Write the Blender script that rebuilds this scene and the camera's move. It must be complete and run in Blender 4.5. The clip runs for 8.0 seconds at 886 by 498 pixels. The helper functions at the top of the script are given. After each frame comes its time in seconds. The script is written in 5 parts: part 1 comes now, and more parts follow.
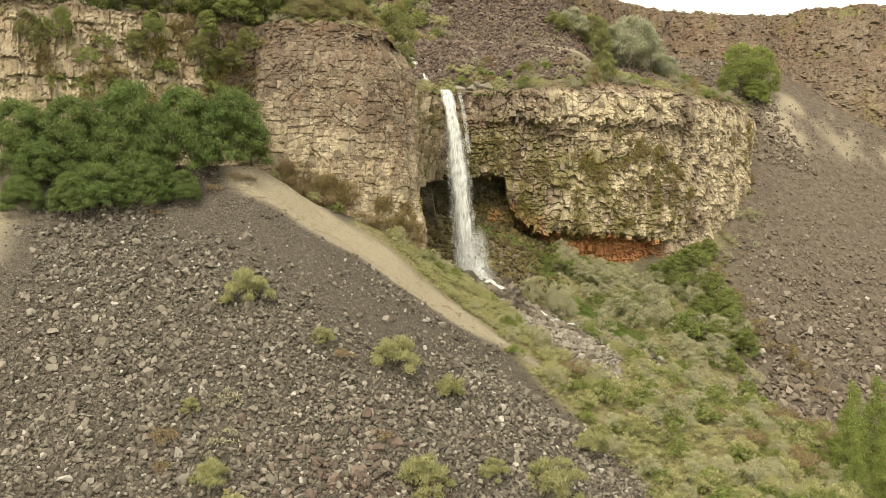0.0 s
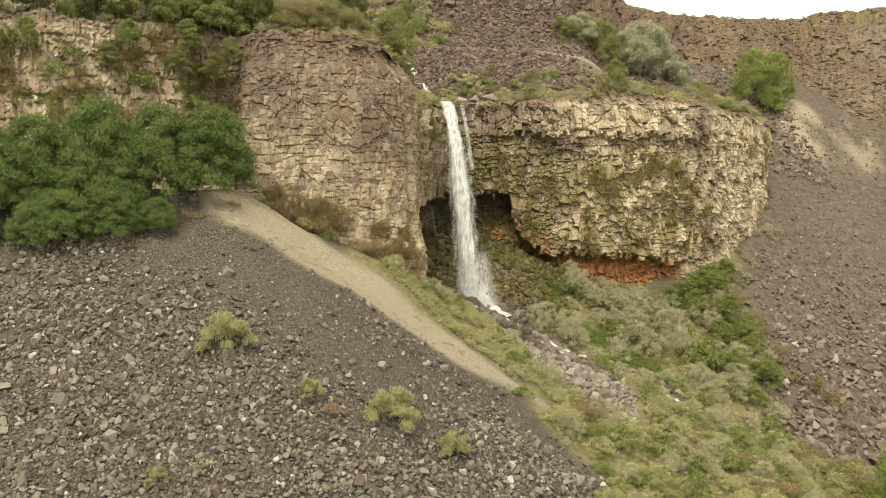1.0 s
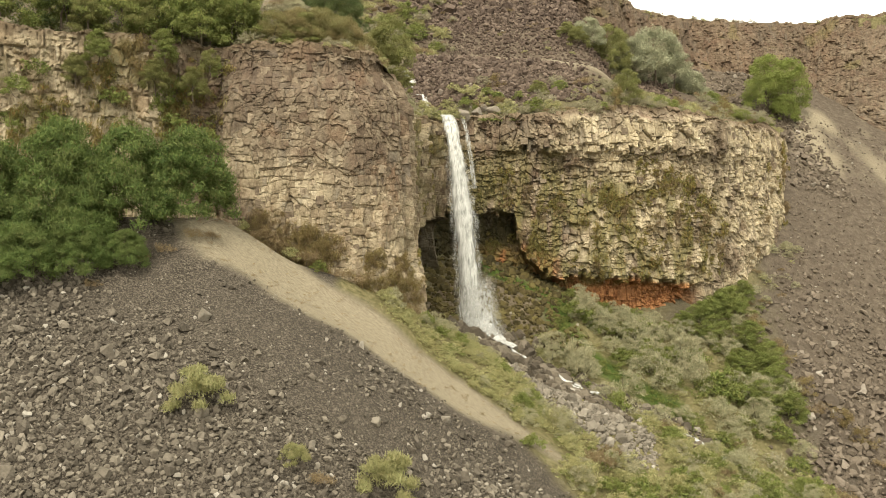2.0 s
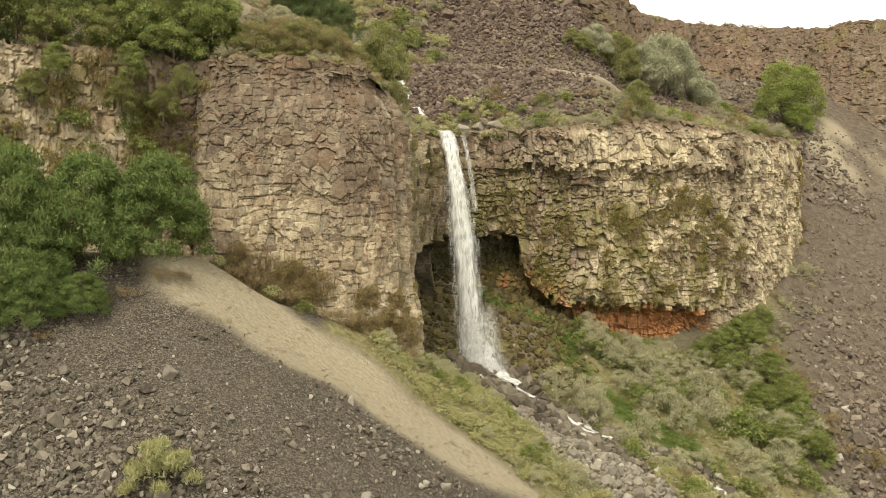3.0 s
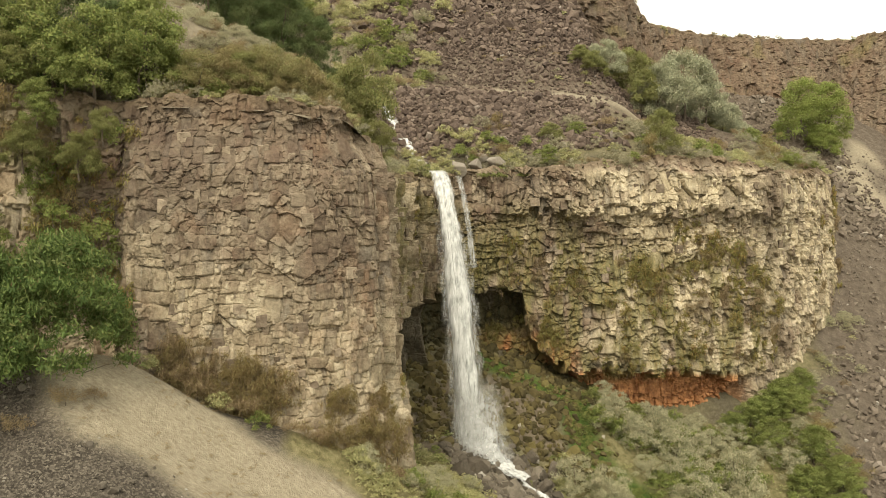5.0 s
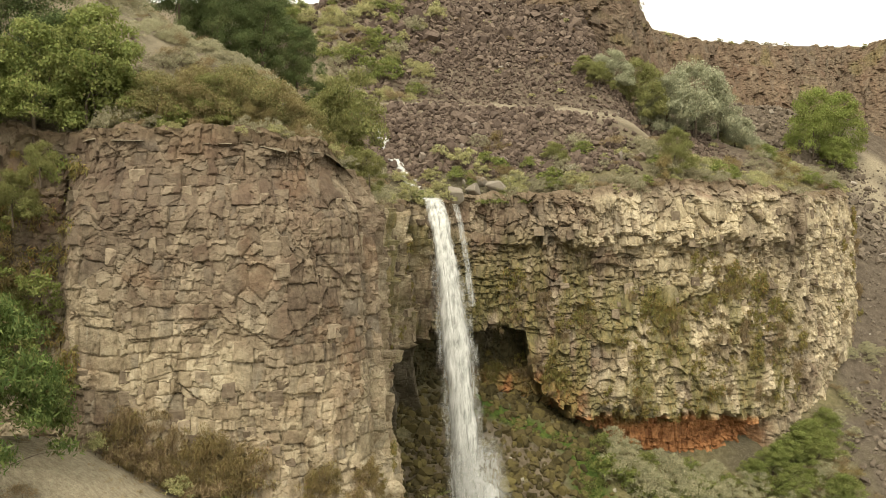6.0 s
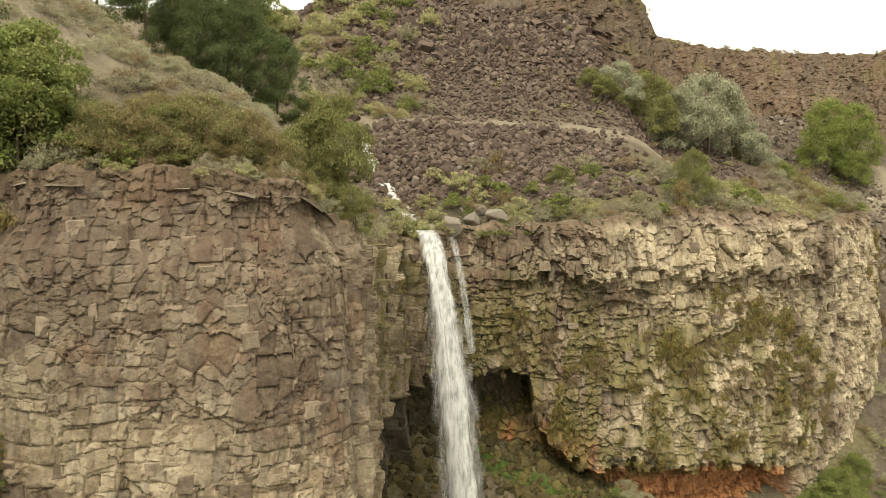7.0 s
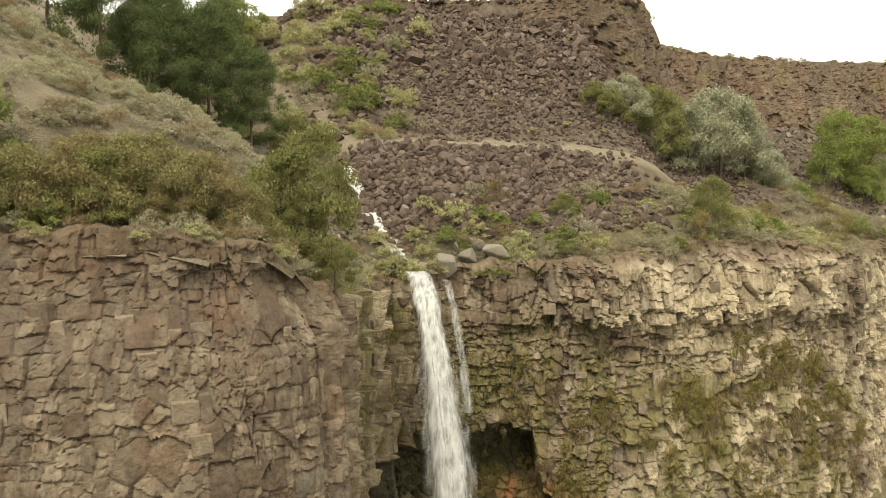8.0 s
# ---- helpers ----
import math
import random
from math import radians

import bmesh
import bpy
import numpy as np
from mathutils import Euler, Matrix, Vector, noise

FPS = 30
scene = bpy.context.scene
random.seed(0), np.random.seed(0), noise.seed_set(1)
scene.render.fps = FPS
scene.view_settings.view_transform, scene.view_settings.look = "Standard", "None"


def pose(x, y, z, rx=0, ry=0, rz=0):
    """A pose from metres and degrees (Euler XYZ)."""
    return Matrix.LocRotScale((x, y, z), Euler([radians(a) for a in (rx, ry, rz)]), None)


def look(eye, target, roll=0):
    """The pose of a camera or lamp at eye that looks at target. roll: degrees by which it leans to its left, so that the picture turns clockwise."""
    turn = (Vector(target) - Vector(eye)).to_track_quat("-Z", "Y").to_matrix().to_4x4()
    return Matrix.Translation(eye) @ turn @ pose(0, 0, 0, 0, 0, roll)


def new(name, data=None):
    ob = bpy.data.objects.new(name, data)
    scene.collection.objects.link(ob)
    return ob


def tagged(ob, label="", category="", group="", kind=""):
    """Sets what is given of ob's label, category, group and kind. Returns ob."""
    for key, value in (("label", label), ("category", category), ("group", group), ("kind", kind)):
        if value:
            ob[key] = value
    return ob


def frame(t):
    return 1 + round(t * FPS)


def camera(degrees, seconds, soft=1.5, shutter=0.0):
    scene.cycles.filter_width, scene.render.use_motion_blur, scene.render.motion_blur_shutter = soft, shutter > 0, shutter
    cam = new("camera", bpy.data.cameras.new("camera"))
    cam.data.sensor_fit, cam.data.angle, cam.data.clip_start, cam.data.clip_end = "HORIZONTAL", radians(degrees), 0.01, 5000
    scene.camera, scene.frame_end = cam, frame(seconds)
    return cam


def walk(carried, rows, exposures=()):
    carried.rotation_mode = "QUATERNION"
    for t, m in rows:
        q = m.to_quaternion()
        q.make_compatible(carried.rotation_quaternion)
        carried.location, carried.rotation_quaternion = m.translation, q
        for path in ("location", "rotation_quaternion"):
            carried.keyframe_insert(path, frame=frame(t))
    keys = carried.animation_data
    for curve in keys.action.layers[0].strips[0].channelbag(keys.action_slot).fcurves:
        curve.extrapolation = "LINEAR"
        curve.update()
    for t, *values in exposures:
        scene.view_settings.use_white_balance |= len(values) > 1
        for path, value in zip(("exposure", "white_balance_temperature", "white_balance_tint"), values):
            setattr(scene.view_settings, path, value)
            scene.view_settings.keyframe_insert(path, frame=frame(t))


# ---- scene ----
cam = camera(53.7, 8.0, soft=0.4)
METRES, EYE, TILT, LEAN, TURN = 80.0, 40.0, -3.0, 0.0, 0.0
ROWS = [
    (0.0, 0.0, 0.0, 0.0, 0.0, 0.0, -0.0),
    (0.5, -0.0016, 0.0559, 0.0217, -0.02, -0.01, -0.0),
    (1.0, -0.0034, 0.1165, 0.0453, -0.04, -0.02, 0.0),
    (1.5, -0.005, 0.1723, 0.0672, -0.06, -0.04, -0.0),
    (3.0, -0.0107, 0.3491, 0.1361, -0.42, -0.1, -0.01),
    (3.5, -0.0125, 0.4048, 0.1579, -0.58, -0.11, -0.01),
    (4.0, -0.0141, 0.4651, 0.1818, -0.74, -0.14, -0.01),
    (4.5, -0.0156, 0.5209, 0.2036, -1.0, -0.16, -0.0),
    (6.0, -0.0196, 0.6983, 0.2728, -1.89, -0.21, 0.02),
    (6.5, -0.0206, 0.7541, 0.2946, -2.15, -0.22, 0.03),
    (7.0, -0.021, 0.8146, 0.3181, -2.46, -0.24, 0.05),
    (7.5, -0.0215, 0.8706, 0.3402, -2.84, -0.28, 0.05),
    (8.0, -0.0217, 0.9311, 0.364, -3.28, -0.31, 0.07),
]
walk(cam, [(t, pose(0, 0, EYE, TILT, LEAN, TURN) @ pose(METRES * x, METRES * y, METRES * z, 90 + pitch, roll, yaw)) for t, x, y, z, yaw, pitch, roll in ROWS],
     exposures=[(0.0, 0.85), (3.0, 0.76), (6.0, 0.67), (8.0, 0.56)])

# ---- light ----
SUN_UP, SUN_ROUND = 52.0, 200.0      # degrees above the horizon, degrees round from north
world = bpy.data.worlds.new("overcast_sky")
scene.world = world
world.use_nodes = True
wn, wl = world.node_tree.nodes, world.node_tree.links
wn.clear()
sky = wn.new("ShaderNodeTexSky")
sky.sky_type, sky.sun_disc = "NISHITA", False
sky.sun_elevation, sky.sun_rotation = radians(SUN_UP), radians(SUN_ROUND)
sky.air_density, sky.dust_density, sky.ozone_density = 1.0, 4.0, 1.0
cloud = wn.new("ShaderNodeTexNoise")
cloud.inputs["Scale"].default_value, cloud.inputs["Detail"].default_value = 1.6, 5.0
veil = wn.new("ShaderNodeMapRange")
veil.inputs["From Min"].default_value, veil.inputs["From Max"].default_value = 0.3, 0.7
veil.inputs["To Min"].default_value, veil.inputs["To Max"].default_value = 8.6, 9.8
grey = wn.new("ShaderNodeCombineColor")
cover = wn.new("ShaderNodeMix")
cover.data_type = "RGBA"
cover.inputs[0].default_value = 0.88
back = wn.new("ShaderNodeBackground")
back.inputs["Strength"].default_value = 0.13
out = wn.new("ShaderNodeOutputWorld")
wl.new(cloud.outputs["Fac"], veil.inputs["Value"])
for i, warm in enumerate((1.0, 0.95, 0.80)):
    tint = wn.new("ShaderNodeMath")
    tint.operation = "MULTIPLY"
    tint.inputs[1].default_value = warm
    wl.new(veil.outputs["Result"], tint.inputs[0])
    wl.new(tint.outputs[0], grey.inputs[i])
wl.new(sky.outputs["Color"], cover.inputs[6])
wl.new(grey.outputs["Color"], cover.inputs[7])
wl.new(cover.outputs[2], back.inputs["Color"])
wl.new(back.outputs["Background"], out.inputs["Surface"])

sun = new("sun", bpy.data.lights.new("sun", "SUN"))
sun.data.energy, sun.data.angle, sun.data.color = 2.0, radians(22), (1.0, 0.91, 0.74)
sa, sr = radians(SUN_UP), radians(SUN_ROUND)
sun.matrix_world = look((math.sin(sr) * math.cos(sa) * 300, math.cos(sr) * math.cos(sa) * 300, math.sin(sa) * 300), (0, 0, 0))

# ---- numbers: noise and the shape of the land ----
def rnd2(ix, iy, seed):
    h = (ix.astype(np.int64) * 374761393 + iy.astype(np.int64) * 668265263 + seed * 974634777) & 0xFFFFFFFF
    h = ((h ^ (h >> 13)) * 1274126177) & 0xFFFFFFFF
    return ((h ^ (h >> 16)) & 0xFFFFFF) / float(0xFFFFFF)


def vnoise(x, y, seed=0):
    ix, iy = np.floor(x), np.floor(y)
    fx, fy = x - ix, y - iy
    fx, fy = fx * fx * (3 - 2 * fx), fy * fy * (3 - 2 * fy)
    a, b = rnd2(ix, iy, seed), rnd2(ix + 1, iy, seed)
    c, d = rnd2(ix, iy + 1, seed), rnd2(ix + 1, iy + 1, seed)
    return (a + (b - a) * fx) * (1 - fy) + (c + (d - c) * fx) * fy


def fbm(x, y, octaves=4, seed=0):
    x, y = np.asarray(x, float), np.asarray(y, float)
    total, gain = np.zeros(np.broadcast(x, y).shape), 0.5
    for i in range(octaves):
        total = total + gain * (vnoise(x * 2 ** i + 17.3 * i, y * 2 ** i - 9.1 * i, seed + i) - 0.5) * 2
        gain *= 0.5
    return total


def blocks(x, y, seed):
    """Blocky cells of about unit size: nearness of the joint, the cell's random values, and the place in the cell."""
    ix, iy = np.floor(x), np.floor(y)
    best, second = np.full(x.shape, 9.0), np.full(x.shape, 9.0)
    idx, idy = np.zeros(x.shape), np.zeros(x.shape)
    px, py = np.zeros(x.shape), np.zeros(x.shape)
    for j in (-1, 0, 1):
        for i in (-1, 0, 1):
            cx, cy = ix + i, iy + j
            qx = cx + 0.5 + 0.8 * (rnd2(cx, cy, seed) - 0.5)
            qy = cy + 0.5 + 0.8 * (rnd2(cx, cy, seed + 1) - 0.5)
            dx, dy = np.abs(x - qx), np.abs(y - qy)
            d = (dx ** 2.7 + dy ** 2.7) ** (1 / 2.7)
            near = d < best
            second = np.where(near, best, np.minimum(second, d))
            idx, idy = np.where(near, cx, idx), np.where(near, cy, idy)
            px, py = np.where(near, x - qx, px), np.where(near, y - qy, py)
            best = np.where(near, d, best)
    return second - best, rnd2(idx, idy, seed + 2), rnd2(idx, idy, seed + 3), rnd2(idx, idy, seed + 4), px, py


def bricks(x, y, seed):
    """Rows of blocks of about unit size, broken every few blocks: nearness of the joint, random values, and the place in the block."""
    seg = np.floor(x / 3.3 + 0.9 * vnoise(x * 0.0 + 3.7, y / 2.7, seed + 9) + 0.25 * vnoise(x / 5, y / 1.4, seed + 8))
    r = np.floor(y)
    lo, hi = r + 0.75 * (rnd2(seg, r, seed) - 0.5), r + 1 + 0.75 * (rnd2(seg, r + 1, seed) - 0.5)
    r = np.where(y < lo, r - 1, np.where(y >= hi, r + 1, r))
    lo, hi = r + 0.75 * (rnd2(seg, r, seed) - 0.5), r + 1 + 0.75 * (rnd2(seg, r + 1, seed) - 0.5)
    k = r + 57 * seg
    u = x * (0.7 + 0.7 * rnd2(k, k * 0, seed + 1)) + 9 * rnd2(k, k * 0 + 1, seed + 2)
    c = np.floor(u)
    a, b = c + 0.7 * (rnd2(c, k, seed + 3) - 0.5), c + 1 + 0.7 * (rnd2(c + 1, k, seed + 3) - 0.5)
    c = np.where(u < a, c - 1, np.where(u >= b, c + 1, c))
    a, b = c + 0.7 * (rnd2(c, k, seed + 3) - 0.5), c + 1 + 0.7 * (rnd2(c + 1, k, seed + 3) - 0.5)
    edge = np.minimum(np.minimum(y - lo, hi - y), np.minimum(u - a, b - u))
    return edge, rnd2(c, k, seed + 4), rnd2(c, k, seed + 5), rnd2(c, k, seed + 6), u - (a + b) / 2, y - (lo + hi) / 2


def step(a, b, x):
    t = np.clip((x - a) / (b - a), 0, 1)
    return t * t * (3 - 2 * t)


def smax(a, b, k):
    h = np.clip(0.5 + 0.5 * (a - b) / k, 0, 1)
    return b + (a - b) * h + k * h * (1 - h)


def to_line(x, y, pts):
    """Distance to a line of points, and how far along it the nearest place lies (0 to 1)."""
    best, along = np.full(np.shape(x), 1e9), np.zeros(np.shape(x))
    n = len(pts) - 1
    for i in range(n):
        (ax, ay), (bx, by) = pts[i][:2], pts[i + 1][:2]
        l2 = (bx - ax) ** 2 + (by - ay) ** 2
        t = np.clip(((x - ax) * (bx - ax) + (y - ay) * (by - ay)) / l2, 0, 1)
        d = np.hypot(x - ax - t * (bx - ax), y - ay - t * (by - ay))
        near = d < best
        best, along = np.where(near, d, best), np.where(near, (i + t) / n, along)
    return best, along


def rounded(pts, times=2):
    pts = [np.array(p, float) for p in pts]
    for _ in range(times):
        cut = [pts[0]]
        for a, b in zip(pts, pts[1:]):
            cut += [a * 0.75 + b * 0.25, a * 0.25 + b * 0.75]
        pts = cut + [pts[-1]]
    return pts


CLIFF = rounded([(-3000, 60), (-120, 92), (-70, 98), (-45, 106.5), (-37, 112), (-29, 114.5), (-26, 115.8), (-24, 113.2), (-18, 113.1), (-12, 113.8),
                 (-7.6, 115.0), (-3.7, 119.3), (-3.6, 125), (-4.6, 137), (-2.8, 146.5), (1, 150), (7, 152.3), (14, 151.8), (25, 153),
                 (33, 155.0), (40, 156.6), (45, 160.5), (51, 167), (57, 174), (63.5, 184), (69, 196), (74, 207), (79, 217), (95, 260), (110, 300)])
RIM = rounded([(-3000, 700), (-140, 440), (-45, 310), (-19, 215), (-15, 203), (-6, 199.5), (10, 199), (28, 198), (33.5, 199), (37, 208), (41.5, 224), (45, 232), (55, 240), (67, 245.5), (82, 247), (94, 248), (101, 243), (112, 239),
               (170, 234), (230, 200), (330, 120), (3000, -300)])
STREAM_TOP = [(1, 149), (0.2, 154.5), (-1.0, 157.6), (-4.4, 163.3), (-9, 170), (-18, 180)]
STREAM_LOW = [(5, 141), (8, 137.8), (13.3, 135), (17.8, 132.3), (22.5, 132), (27.5, 130.8), (33, 128.5), (42, 121), (56, 108)]
SAND = [(-27.5, 105.6), (-25.6, 103.9), (-22.6, 101.8), (-18.6, 101.8), (-13.2, 101.4), (-9.0, 103.3), (-4.5, 102.9), (1.0, 103.6), (8.0, 106.6), (15.0, 106.6),
        (8.4, 109.6), (2.0, 111.8), (-3.5, 110.6), (-8.5, 111.2), (-13.0, 110.2), (-17.0, 111.5), (-21.0, 113.5), (-25.5, 114.0), (-28.0, 109.0)]
WET_STRIP = [(17, 148.6), (17.7, 143.8), (21.4, 141.3), (26.1, 139.5), (31, 136.8)]
ROCK_BAR = [(6.5, 137), (10.5, 130.5), (13.5, 124.5), (19, 118.5)]


def inside(x, y, pts, close):
    ring = [tuple(p) for p in pts] + close
    hit = np.zeros(np.shape(x), bool)
    for (ax, ay), (bx, by) in zip(ring, ring[1:] + ring[:1]):
        if ay == by:
            continue
        hit ^= ((ay > y) != (by > y)) & (x < (bx - ax) * (y - ay) / (by - ay) + ax)
    return hit


def depth_in(x, y):
    """Metres behind the cliff's edge (minus: in front of it)."""
    d, _ = to_line(x, y, CLIFF)
    return np.where(inside(x, y, CLIFF, [(110, 5000), (-3000, 5000)]), d, -d)


def right_slope(x, y):
    z = 39.2 - 0.25 * (x - 70.3) + 0.70 * (y - 181.6)
    z = z - 5.0 * np.exp(-((x - 29) / 15) ** 2 - ((y - 153) / 8) ** 2)
    z = z + 0.6 * np.exp(-((x - 45) / 5) ** 2 - ((y - 163) / 6) ** 2) - 1.2 * np.exp(-((x - 53) / 5) ** 2 - ((y - 167) / 5) ** 2)
    return np.minimum(z, 78.0 + 0.1 * (z - 78))


def lower(x, y):
    """Talus cone, gully and the slope across it."""
    d, along = to_line(x, y, [(-90, 96), (-42, 103), (-25, 105)])
    near = np.where(x < -25, y - (103 + 0.1 * (x + 42)), y - 105) / np.maximum(d, 0.5)
    slope = 0.33 + 0.32 * step(-0.6, 0.0, -near)
    cone = 44.3 + 1.5 * (1 - along) - slope * d + 1.0 * np.exp(-d / 3.0) - 1.0
    cone = cone - 0.26 * np.clip(d - 21, 0, 60) * step(0.05, 0.35, near)
    cone = cone - 0.09 * np.clip(d - 17, 0, 40) * step(0.1, -0.2, near) + 2.7 * step(104, 110.5, y) * step(-15.5, -25, x) * step(-48, -38, x)
    cone = cone + 0.5 * fbm(x / 9, y / 9, 3, 5)
    gully = 28.4 - 0.40 * np.maximum(x - 5, -5) + 0.12 * (y - 140) + 0.9 * fbm(x / 6, y / 6, 3, 8) - 0.24 * np.clip(118 - y, 0, 45) * step(42, 16, x)
    ds, _ = to_line(x, y, STREAM_LOW)
    gully = gully - 1.2 * np.exp(-(ds / 3.0) ** 2)
    heap = 36.4 - 0.33 * (x - 6) - 1.1 * np.clip(4 - x, 0, 20) + 0.06 * np.clip(x - 24, 0, 30) - 0.6 * step(16, 22, x) - 0.72 * np.maximum(152.8 + 0.14 * np.clip(x - 20, 0, 40) - y, -0.5) + 0.6 * fbm(x / 2.5, y / 2.5, 3, 9)
    gully = np.where(y < 162, smax(gully, np.minimum(heap, 37.5), 1.5), gully)
    right = right_slope(x, y) + 0.8 * fbm(x / 12, y / 12, 3, 11)
    z = smax(smax(cone, gully, 2.0), right, 2.5)
    z = smax(z, 0.0 * z + 0.4 * fbm(x / 30, y / 30, 3, 2), 3.0)
    return np.where(inside(x, y, RIM, [(3000, 5000), (-3000, 5000)]), 92.5, np.minimum(z, 91.0))


def upper(x, y, d=None):
    """The shelf above the cliff, the road bank, the hill and the high plain."""
    d = depth_in(x, y) if d is None else d
    edge = 58.5 + 4.0 * step(136, 117, y) * step(-2, -8, x) + 0.8 * step(-9, -15, x) * step(-27, -23, x) + 1.3 * step(-25, -29, x) + 2.1 * np.exp(-((x - 32) / 12) ** 2) + 0.9 * step(44, 60, x)
    rise = 0.42 * step(-4, 2, x) * step(40, 20, x) + 0.16
    shelf = edge + rise * np.clip(d - 1, 0, 8) + 0.20 * np.clip(d - 9, 0, 20) + 5.5 * np.exp(-((x - 44) / 16) ** 2 - ((y - 189) / 10) ** 2)
    road_z = 71.4 - 0.05 * (x + 6)
    bank = road_z - 0.77 * np.clip(170.5 - y, 0, 11) - 0.6 * np.clip(159.5 - y, 0, 40)
    mesa = road_z + 0.2 * np.clip(y - 170.5, 0, 5) + 0.83 * np.clip(y - 175.5, 0, 24)
    mesa = np.where(y < 170.5, bank, mesa)
    fade = step(33, 24, x)
    z = shelf + (np.maximum(mesa, shelf) - shelf) * fade * step(-34, -12, x)
    climb = 60.0 + 0.74 * np.clip(-8 - x, 0, 60) * step(119, 130, y) + 0.10 * np.clip(y - 120, 0, 18)
    climb = climb + 2.4 * np.exp(-((x + 15.5) / 6.0) ** 2) * step(126, 136, y)
    climb = np.maximum(climb, 60 + 0.35 * (y - 150) + 0.5 * np.clip(y - 172, 0, 24)) * step(10, -8, x)
    z = np.where(x < 10, smax(z, climb, 1.5), z)
    ds, _ = to_line(x, y, STREAM_TOP)
    z = z - (0.5 + 1.4 * step(150, 158, y)) * np.exp(-(ds / 2.6) ** 2)
    z = z + 0.45 * fbm(x / 5, y / 5, 4, 21) * step(0, 3, d)
    z = np.maximum(z, lower(x, y)) if np.ndim(x) else max(float(z), float(lower(np.array(x), np.array(y))))
    high = inside(x, y, RIM, [(3000, 5000), (-3000, 5000)])
    return np.where(high, 92.5 + 0.4 * fbm(x / 20, y / 20, 3, 4), np.minimum(z, 91.5))


def ground_at(x, y):
    """Height of the walkable surface."""
    x, y = np.asarray(x, float), np.asarray(y, float)
    d = depth_in(x, y)
    return np.where(d > 0, upper(x, y, d), lower(x, y))

# ---- materials ----
class Mat:
    """A node material, with short ways to add nodes."""

    def __init__(self, name):
        self.m = bpy.data.materials.new(name)
        self.m.use_nodes = True
        self.t = self.m.node_tree
        self.t.nodes.clear()
        self.out = self.t.nodes.new("ShaderNodeOutputMaterial")
        self.geo = self.t.nodes.new("ShaderNodeNewGeometry")
        self.pos = self.geo.outputs["Position"]

    def put(self, socket, value):
        if hasattr(value, "is_output"):
            self.t.links.new(value, socket)
        elif value is not None:
            socket.default_value = (*value, 1.0) if isinstance(value, tuple) and len(value) == 3 and socket.type == "RGBA" else value

    def noise(self, scale, detail=4.0, rough=0.6, stretch=None, vector=None):
        n = self.t.nodes.new("ShaderNodeTexNoise")
        n.inputs["Scale"].default_value, n.inputs["Detail"].default_value, n.inputs["Roughness"].default_value = scale, detail, rough
        v = vector or self.pos
        if stretch:
            s = self.t.nodes.new("ShaderNodeVectorMath")
            s.operation = "MULTIPLY"
            self.put(s.inputs[0], v)
            s.inputs[1].default_value = stretch
            v = s.outputs[0]
        self.put(n.inputs["Vector"], v)
        return n.outputs["Fac"]

    def cells(self, scale, what="Color", feature="F1", stretch=None):
        n = self.t.nodes.new("ShaderNodeTexVoronoi")
        n.feature = feature
        n.inputs["Scale"].default_value = scale
        v = self.pos
        if stretch:
            s = self.t.nodes.new("ShaderNodeVectorMath")
            s.operation = "MULTIPLY"
            self.put(s.inputs[0], v)
            s.inputs[1].default_value = stretch
            v = s.outputs[0]
        self.put(n.inputs["Vector"], v)
        return n.outputs[what]

    def grade(self, value, a, b, lo=0.0, hi=1.0):
        n = self.t.nodes.new("ShaderNodeMapRange")
        self.put(n.inputs["Value"], value)
        for key, v in (("From Min", a), ("From Max", b), ("To Min", lo), ("To Max", hi)):
            self.put(n.inputs[key], v)
        return n.outputs["Result"]

    def ramp(self, value, *stops):
        n = self.t.nodes.new("ShaderNodeValToRGB")
        e = n.color_ramp.elements
        while len(e) < len(stops):
            e.new(0.5)
        for k, (at, colour) in zip(e, stops):
            k.position, k.color = at, (*colour, 1.0)
        self.put(n.inputs["Fac"], value)
        return n.outputs["Color"]

    def mix(self, fac, a, b, kind="MIX"):
        n = self.t.nodes.new("ShaderNodeMix")
        n.data_type, n.blend_type = "RGBA", kind
        self.put(n.inputs[0], fac)
        self.put(n.inputs[6], a)
        self.put(n.inputs[7], b)
        return n.outputs[2]

    def calc(self, op, a, b=None):
        n = self.t.nodes.new("ShaderNodeMath")
        n.operation, n.use_clamp = op, False
        self.put(n.inputs[0], a)
        self.put(n.inputs[1], b)
        return n.outputs[0]

    def attr(self, name):
        n = self.t.nodes.new("ShaderNodeAttribute")
        n.attribute_name = name
        return n.outputs["Fac"]

    def per_object(self):
        return self.t.nodes.new("ShaderNodeObjectInfo").outputs["Random"]

    def per_island(self):
        return self.geo.outputs["Random Per Island"]

    def bump(self, height, distance=0.1, strength=0.6):
        n = self.t.nodes.new("ShaderNodeBump")
        n.inputs["Strength"].default_value, n.inputs["Distance"].default_value = strength, distance
        self.put(n.inputs["Height"], height)
        return n.outputs["Normal"]

    def solid(self, colour, rough=0.9, normal=None, gloss=0.25):
        n = self.t.nodes.new("ShaderNodeBsdfPrincipled")
        self.put(n.inputs["Base Color"], colour)
        self.put(n.inputs["Roughness"], rough)
        n.inputs["Specular IOR Level"].default_value = gloss
        self.put(n.inputs["Normal"], normal)
        self.t.links.new(n.outputs[0], self.out.inputs["Surface"])
        return self.m


